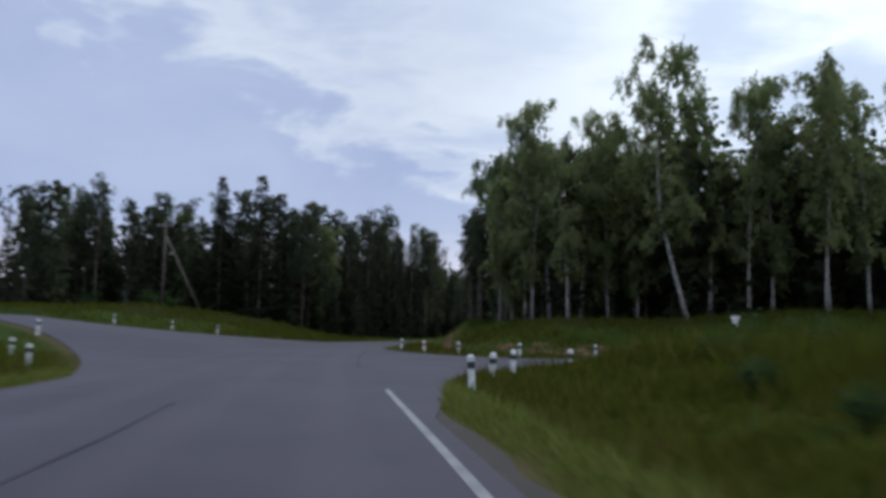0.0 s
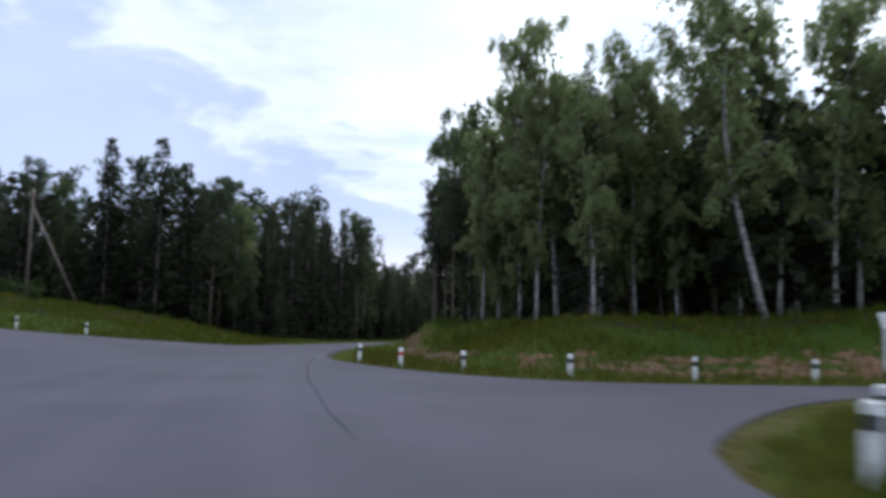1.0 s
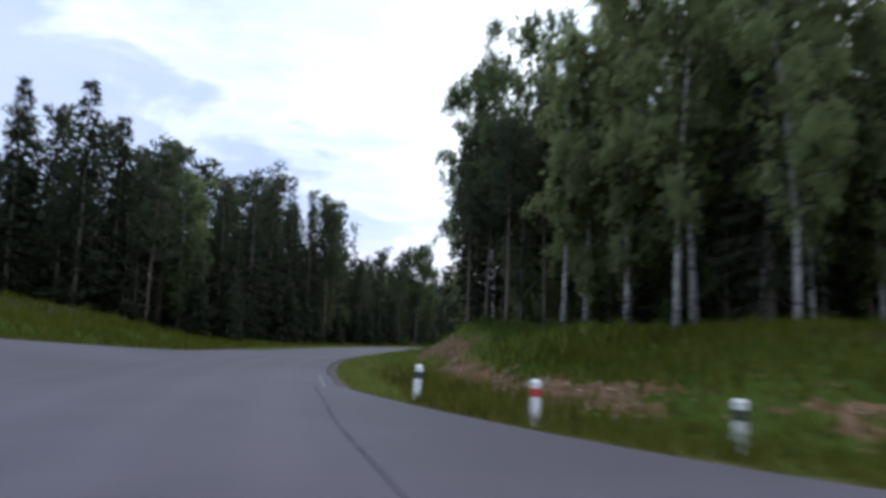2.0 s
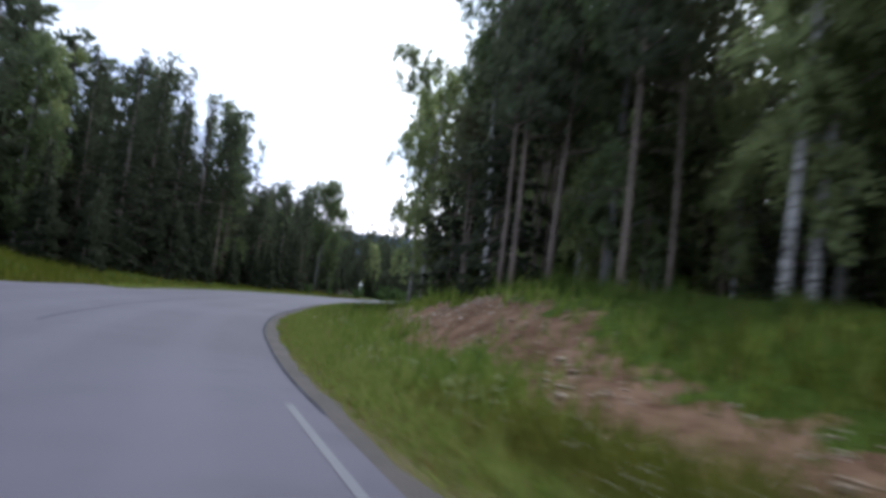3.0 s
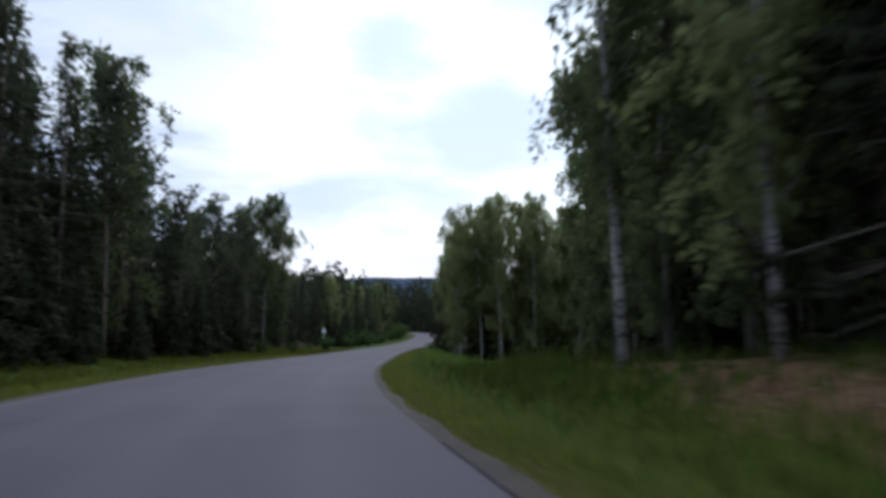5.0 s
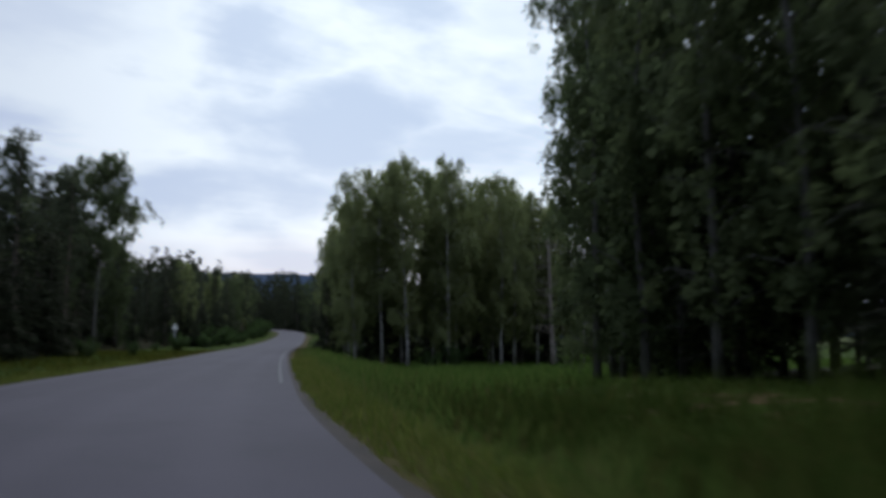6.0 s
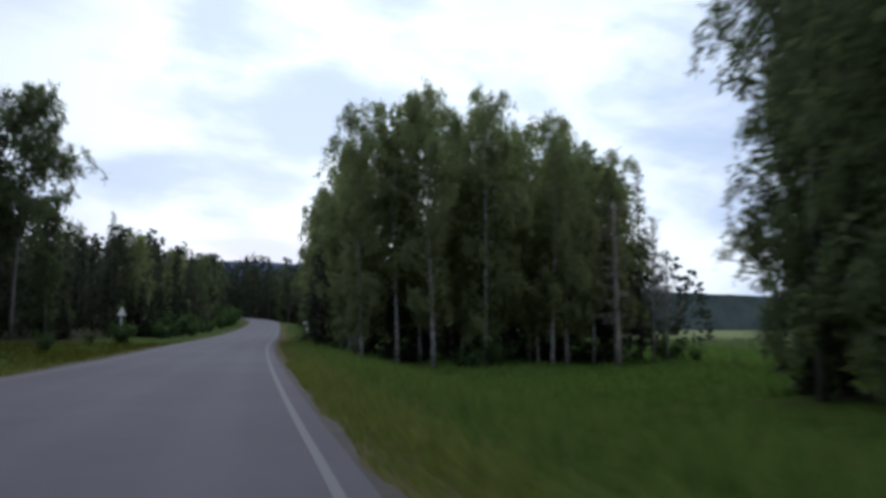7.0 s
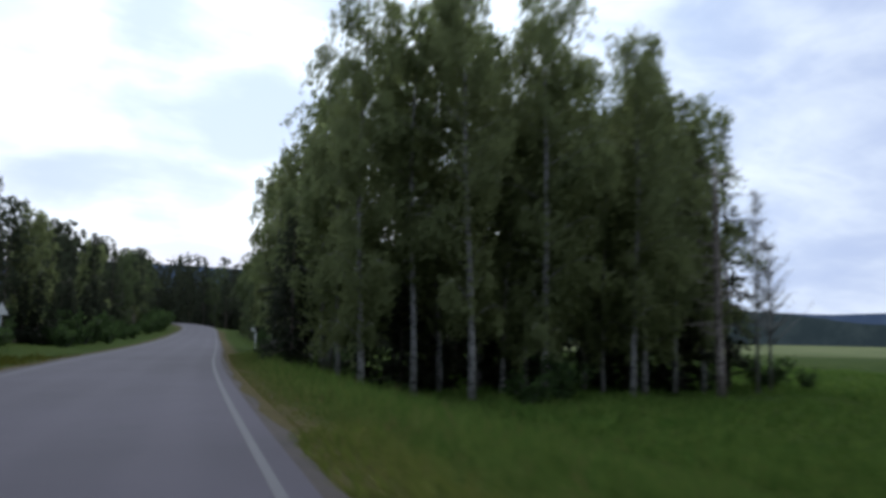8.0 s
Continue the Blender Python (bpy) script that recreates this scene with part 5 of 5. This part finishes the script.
# ---------------------------------------------------------------- verge plants
def blades(name, label, x, y, tall, wide, lean, dry, r, mat):
    """One sheet of grass blades, each a pointed strip bent at its middle."""
    m = len(x)
    z = land(x, y)
    w = r.uniform(0, 2 * math.pi, m)
    bend = r.normal(0, lean, (2, m)) * tall
    a = np.stack([x - np.cos(w) * wide, y - np.sin(w) * wide, z - 0.04], 1)
    b = np.stack([x + np.cos(w) * wide, y + np.sin(w) * wide, z - 0.04], 1)
    c = np.stack([x + bend[0], y + bend[1], z + tall], 1)
    me = bpy.data.meshes.new(name)
    me.vertices.add(3 * m)
    me.vertices.foreach_set("co", np.stack([a, b, c], 1).astype(np.float32).ravel())
    me.loops.add(3 * m)
    me.loops.foreach_set("vertex_index", np.arange(3 * m, dtype=np.int32))
    me.polygons.add(m)
    me.polygons.foreach_set("loop_start", np.arange(0, 3 * m, 3, dtype=np.int32))
    me.update(calc_edges=True)
    at = me.attributes.new("dry", "FLOAT", "POINT")
    at.data.foreach_set("value", np.repeat(dry, 3).astype(np.float32))
    me.materials.append(mat)
    tagged(new(name, me), label, "grass", kind="stuff")


def tussock(x, y):
    """Uneven growth: broad waves with single tall tufts on them."""
    return 0.6 + 0.35 * np.sin(0.9 * x + 0.4 * y) * np.sin(0.35 * y + 1.0) + 0.7 * np.clip(np.sin(2.3 * x - 1.1 * y) * np.sin(1.7 * y + 0.6 * x), 0, 1) ** 2 + 0.5 * np.clip(np.sin(4.1 * x + 2.3 * y) * np.sin(3.3 * y - 1.9 * x), 0, 1) ** 2


def make_grass():
    """Tall grass on the verges and banks, and shorter grass on the meadow."""
    r = np.random.default_rng(3)
    n = 285000
    y = np.where(r.random(n) < 0.22, r.uniform(4, 34, n), r.uniform(36, 172, n))
    off = 0.7 + 13 * r.random(n) ** 1.5
    side = r.random(n) < 0.84
    k = np.sqrt(1 + slope_of(y) ** 2)
    x = np.where(side, right_line(y) + off * k, left_line(y) - off * 0.75 * k)
    d = road_gap(x, y)
    # little grass on the bank's bare earth; thinned before the wood to darken for shade
    keep = (r.random(n) > 0.85 * side * smooth(88, 94, y) * (1 - smooth(114, 124, y)) * smooth(3.0, 6.0, d)) & (d > 0.05 + 0.2 * r.random(n)) & (r.random(n) > 0.92 * soil_at(x, y, d, side))
    x, y, d, side = x[keep], y[keep], d[keep], side[keep]
    tall = (0.07 + 0.60 * smooth(0.3, 2.2, d)) * tussock(x, y) * r.uniform(0.5, 1.3, len(x))
    tall = tall * np.where(side, 1.0, 0.7) * np.where(y > 105, 0.62, 1.0) * np.where(side & (d > 7.0) & (y > 38), 0.6, 1.0) * np.where(side & (y < 35), 0.56 + 0.5 * smooth(3.5, 8, d), 1.0) * np.where(side & (y > 36) & (y < 62), np.interp(y, [44, 54], [0.55, 0.85]), 1.0) * np.where(side & (y > 62) & (y < 102) & (d > 1.2), 0.72, 1.0)
    wide, dry = r.uniform(0.016, 0.042, len(x)), np.exp(-d / 0.9) + 0.12 * r.random(len(x)) + np.where(r.random(len(x)) < 0.07, 0.9, 0.0)
    # left verge takes the darker olive too, standing in for its wood's shade
    old = (y + 6 * r.random(len(x)) < 62) | ~side
    deep = (y - 14 * r.random(len(x)) > 84) & side
    # blades before the wood and on the bank crest take the tree-shade colour
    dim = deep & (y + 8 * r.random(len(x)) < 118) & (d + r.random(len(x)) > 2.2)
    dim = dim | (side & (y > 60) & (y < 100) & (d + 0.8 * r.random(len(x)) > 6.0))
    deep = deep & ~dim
    for name, label, mat, m in (("woodland_grass", "thin grass coloured dark for tree shade before the forest edge", GRASS_SHADE, dim), ("junction_grass", "olive green uneven grass round the junction", GRASS_OLIVE, old), ("grass", "tall uneven green grass on the road verge", GRASS_LEAF, ~old & ~deep & ~dim), ("deep_grass", "deep green grass on the verge beside the meadow", GRASS_DEEP, deep)):
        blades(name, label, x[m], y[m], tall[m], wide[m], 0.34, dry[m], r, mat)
    n = 60000
    y = r.uniform(4, 140, n)
    right = r.random(n) < 0.75
    k = np.sqrt(1 + slope_of(y) ** 2)
    off = 0.45 + 1.1 * r.random(n) ** 1.3
    x = np.where(right, right_line(y) + off * k, left_line(y) - off * k)
    ring = r.random(n) < 0.2
    x, y = np.where(ring, r.uniform(-2, 22, n), x), np.where(ring, r.uniform(14, 46, n), y)
    d = road_gap(x, y)
    keep = (d > 0.0) & (d < 1.2)
    x, y, d = x[keep], y[keep], d[keep]
    blades("verge_grass", "short dry grass along the asphalt's edge", x, y, (0.06 + 0.16 * smooth(0, 0.9, d)) * r.uniform(0.5, 1.5, len(x)), r.uniform(0.012, 0.03, len(x)), 0.5, 0.75 * r.random(len(x)), r, GRASS_LEAF)
    n = 26000
    x, y = r.uniform(6, 40, n), r.uniform(38, 60, n)
    d = road_gap(x, y)
    keep = (d > 0.3) & (right_side(x, y) > 13.2) & (r.random(n) > 0.88 * soil_at(x, y, d, 1.0))
    x, y, d = x[keep], y[keep], d[keep]
    tall = (0.08 + 0.30 * smooth(0.3, 2.2, d)) * tussock(x, y) * r.uniform(0.5, 1.3, len(x))
    blades("bank_grass", "uneven green grass on the bank beside the side road", x, y, tall, r.uniform(0.02, 0.05, len(x)), 0.34, np.exp(-d / 0.9), r, GRASS_OLIVE)
    n = 24000
    x, y = r.uniform(-50, -11, n), r.uniform(56, 100, n)
    d = road_gap(x, y)
    keep = (d > 0.3) & (left_gap(x, y) > 1.0)
    x, y, d = x[keep], y[keep], d[keep]
    tall = (0.10 + 0.30 * smooth(0.3, 2.2, d)) * tussock(x, y) * r.uniform(0.5, 1.3, len(x))
    blades("slope_grass", "uneven olive grass on the slope before the forest", x, y, tall, r.uniform(0.03, 0.07, len(x)), 0.34, np.exp(-d / 0.9), r, GRASS_OLIVE)
    n = 90000
    y = r.uniform(106, 176, n)
    s = 9 + 40 * r.random(n) ** 1.2
    x = right_line(y) + s * np.sqrt(1 + slope_of(y) ** 2)
    keep = y > 131
    x, y = x[keep], y[keep]
    tall = 0.34 * tussock(0.6 * x, 0.6 * y) * r.uniform(0.5, 1.3, len(x))
    blades("meadow_grass", "short dark green grass on the open meadow", x, y, tall, r.uniform(0.03, 0.07, len(x)), 0.4, 0.05 * r.random(len(x)), r, GRASS_DEEP)


make_grass()


def make_flowers():
    """White umbels scattered in the verge grass."""
    r = random.Random(9)
    s = Soup()
    for _ in range(70):
        y = r.choice((r.uniform(58, 75), r.uniform(58, 70), r.uniform(72, 84)))
        x = float(right_line(y)) + r.uniform(1.2, 3.8)
        if float(road_gap(x, y)) < 0.7:
            continue
        z = float(land(x, y)) + r.uniform(0.35, 0.6)
        for _ in range(7):
            p = Vector((x + r.gauss(0, 0.04), y + r.gauss(0, 0.04), z + r.gauss(0, 0.02)))
            w = r.uniform(0, 6.28)
            s.card(p, Vector((math.cos(w), math.sin(w), 0.1)), Vector((-math.sin(w), math.cos(w), 0)), 0.030, 0.024)
    for _ in range(20):
        y = r.uniform(54, 63)
        x = float(right_line(y)) + r.uniform(1.2, 2.4)
        for _ in range(12):
            p = Vector((x + r.gauss(0, 0.16), y + r.gauss(0, 0.16), float(land(x, y)) + r.uniform(0.3, 0.6)))
            w = r.uniform(0, 6.28)
            s.card(p, Vector((math.cos(w), math.sin(w), 0.2)), Vector((-math.sin(w), math.cos(w), 0)), 0.022, 0.018)
    tagged(s.done("flowers", FLOWER), "small white flower heads among verge grass", "flowers", kind="stuff")


def stone_mesh(r, size):
    bm = bmesh.new()
    bmesh.ops.create_icosphere(bm, subdivisions=1, radius=size)
    for v in bm.verts:
        v.co *= r.uniform(0.55, 1.25)
        v.co.z *= 0.55
        v.co.x *= 1.2
    me = bpy.data.meshes.new("stone")
    bm.to_mesh(me)
    bm.free()
    me.materials.append(STONE)
    return me


def make_rubble():
    """Stones and clods on the torn bank: the larger ones each a thing, the rest one heap."""
    r = random.Random(21)
    kinds = [stone_mesh(r, 1.0) for _ in range(6)]
    small, n = Soup(), 0
    while n < 2400:
        y = r.uniform(41, 100)
        x = float(right_line(y)) + r.uniform(2.2, 14)
        d, side = float(road_gap(x, y)), float(right_side(x, y))
        if r.random() > float(soil_at(x, y, d, side)) ** 2:
            continue
        n += 1
        z = float(land(x, y))
        if n <= 60:
            k = r.uniform(0.05, 0.11)
            ob = new("stone", kinds[n % 6])
            ob.matrix_basis = Matrix.Translation((x, y, z + 0.15 * k)) @ Matrix.Rotation(r.uniform(0, 6.28), 4, "Z") @ Matrix.Diagonal((k, k * r.uniform(0.7, 1.2), k, 1))
            tagged(ob, "rough reddish brown stone lying on the bare bank", "stone", "stones on the bank")
        else:
            k, base = r.uniform(0.015, 0.055), len(small.v)
            me = kinds[n % 6]
            w = r.uniform(0, 6.28)
            small.v += [Vector((x, y, z + 0.2 * k)) + Matrix.Rotation(w, 3, "Z") @ v.co * k for v in me.vertices]
            small.f += [tuple(base + i for i in p.vertices) for p in me.polygons]
    tagged(small.done("rubble", STONE), "loose clods and broken stone on the bare bank", "rubble", kind="stuff")


def make_snag(x, y, h):
    """A stout dead birch: broken top, torn bark, a few bare boughs."""
    r = random.Random(14)
    root = new("dead_birch")
    s, t = Soup(), Soup()
    pts = [Vector((0.10 * math.sin(3 * u + 0.4) - 0.25 * u, 0.08 * math.sin(4 * u), h * u - (0.3 if u == 0 else 0))) for u in [k / 8 for k in range(9)]]
    s.tube(pts, [0.24, 0.19, 0.175, 0.165, 0.155, 0.14, 0.125, 0.105, 0.05], 10)
    s.done("trunk", SNAG_BARK, root, "pale brown peeling bark", smooth=True)
    for _ in range(26):
        u, w = r.uniform(0.25, 0.97), r.uniform(0, 6.28)
        p = on_axis(pts, u)
        ln = r.uniform(0.5, 2.6) * (1.2 - 0.6 * u)
        q = p + Vector((math.cos(w) * ln, math.sin(w) * ln, ln * r.uniform(-0.1, 0.6)))
        t.tube([p, p.lerp(q, 0.5) + rand_dir(r) * 0.12, q], [0.04, 0.025, 0.008], 5, False)
        for _ in range(6):
            c = p.lerp(q, r.uniform(0.35, 1.0))
            t.tube([c, c + rand_dir(r) * r.uniform(0.2, 0.7)], [0.013, 0.005], 3, False)
    tagged(t.done("branchwork", SNAG_BARK, root), kind="stuff")
    root.matrix_basis = Matrix.Translation((x, y, float(land(x, y))))
    tagged(root, "stout dead birch with a broken top and bare boughs", "tree")


def make_bare_tree(x, y, h, seed):
    """A thin half-dead tree with bare upright twigs."""
    r = random.Random(seed)
    root = new("bare_tree")
    s, t = Soup(), Soup()
    s.tube([(0, 0, -0.2), (0.1, 0, h * 0.5), (0.25, 0.1, h)], [0.10, 0.06, 0.015], 7)
    s.done("trunk", DEAD_BARK, root, smooth=True)
    for _ in range(60):
        u, w = r.uniform(0.3, 0.98), r.uniform(0, 6.28)
        p = Vector((0.25 * u, 0.1 * u * u, h * u))
        ln = r.uniform(0.8, 3.4) * (1.15 - u)
        q = p + Vector((math.cos(w) * ln * 0.75, math.sin(w) * ln * 0.75, ln * 0.75))
        t.tube([p, p.lerp(q, 0.5) + rand_dir(r) * 0.08, q], [0.03, 0.02, 0.008], 4, False)
        for _ in range(8):
            c = p.lerp(q, r.uniform(0.3, 1.0))
            t.tube([c, c + rand_dir(r) * r.uniform(0.2, 0.5)], [0.013, 0.006], 3, False)
    tagged(t.done("branchwork", DEAD_BARK, root), kind="stuff")
    root.matrix_basis = Matrix.Translation((x, y, float(land(x, y))))
    tagged(root, "thin half-dead tree with bare grey twigs at the clump", "tree")


make_flowers()
make_rubble()
make_snag(45.5, 150.8, 10.6)
make_bare_tree(49.4, 151.2, 10.0, 4)
make_bare_tree(51.0, 151.4, 7.5, 6)
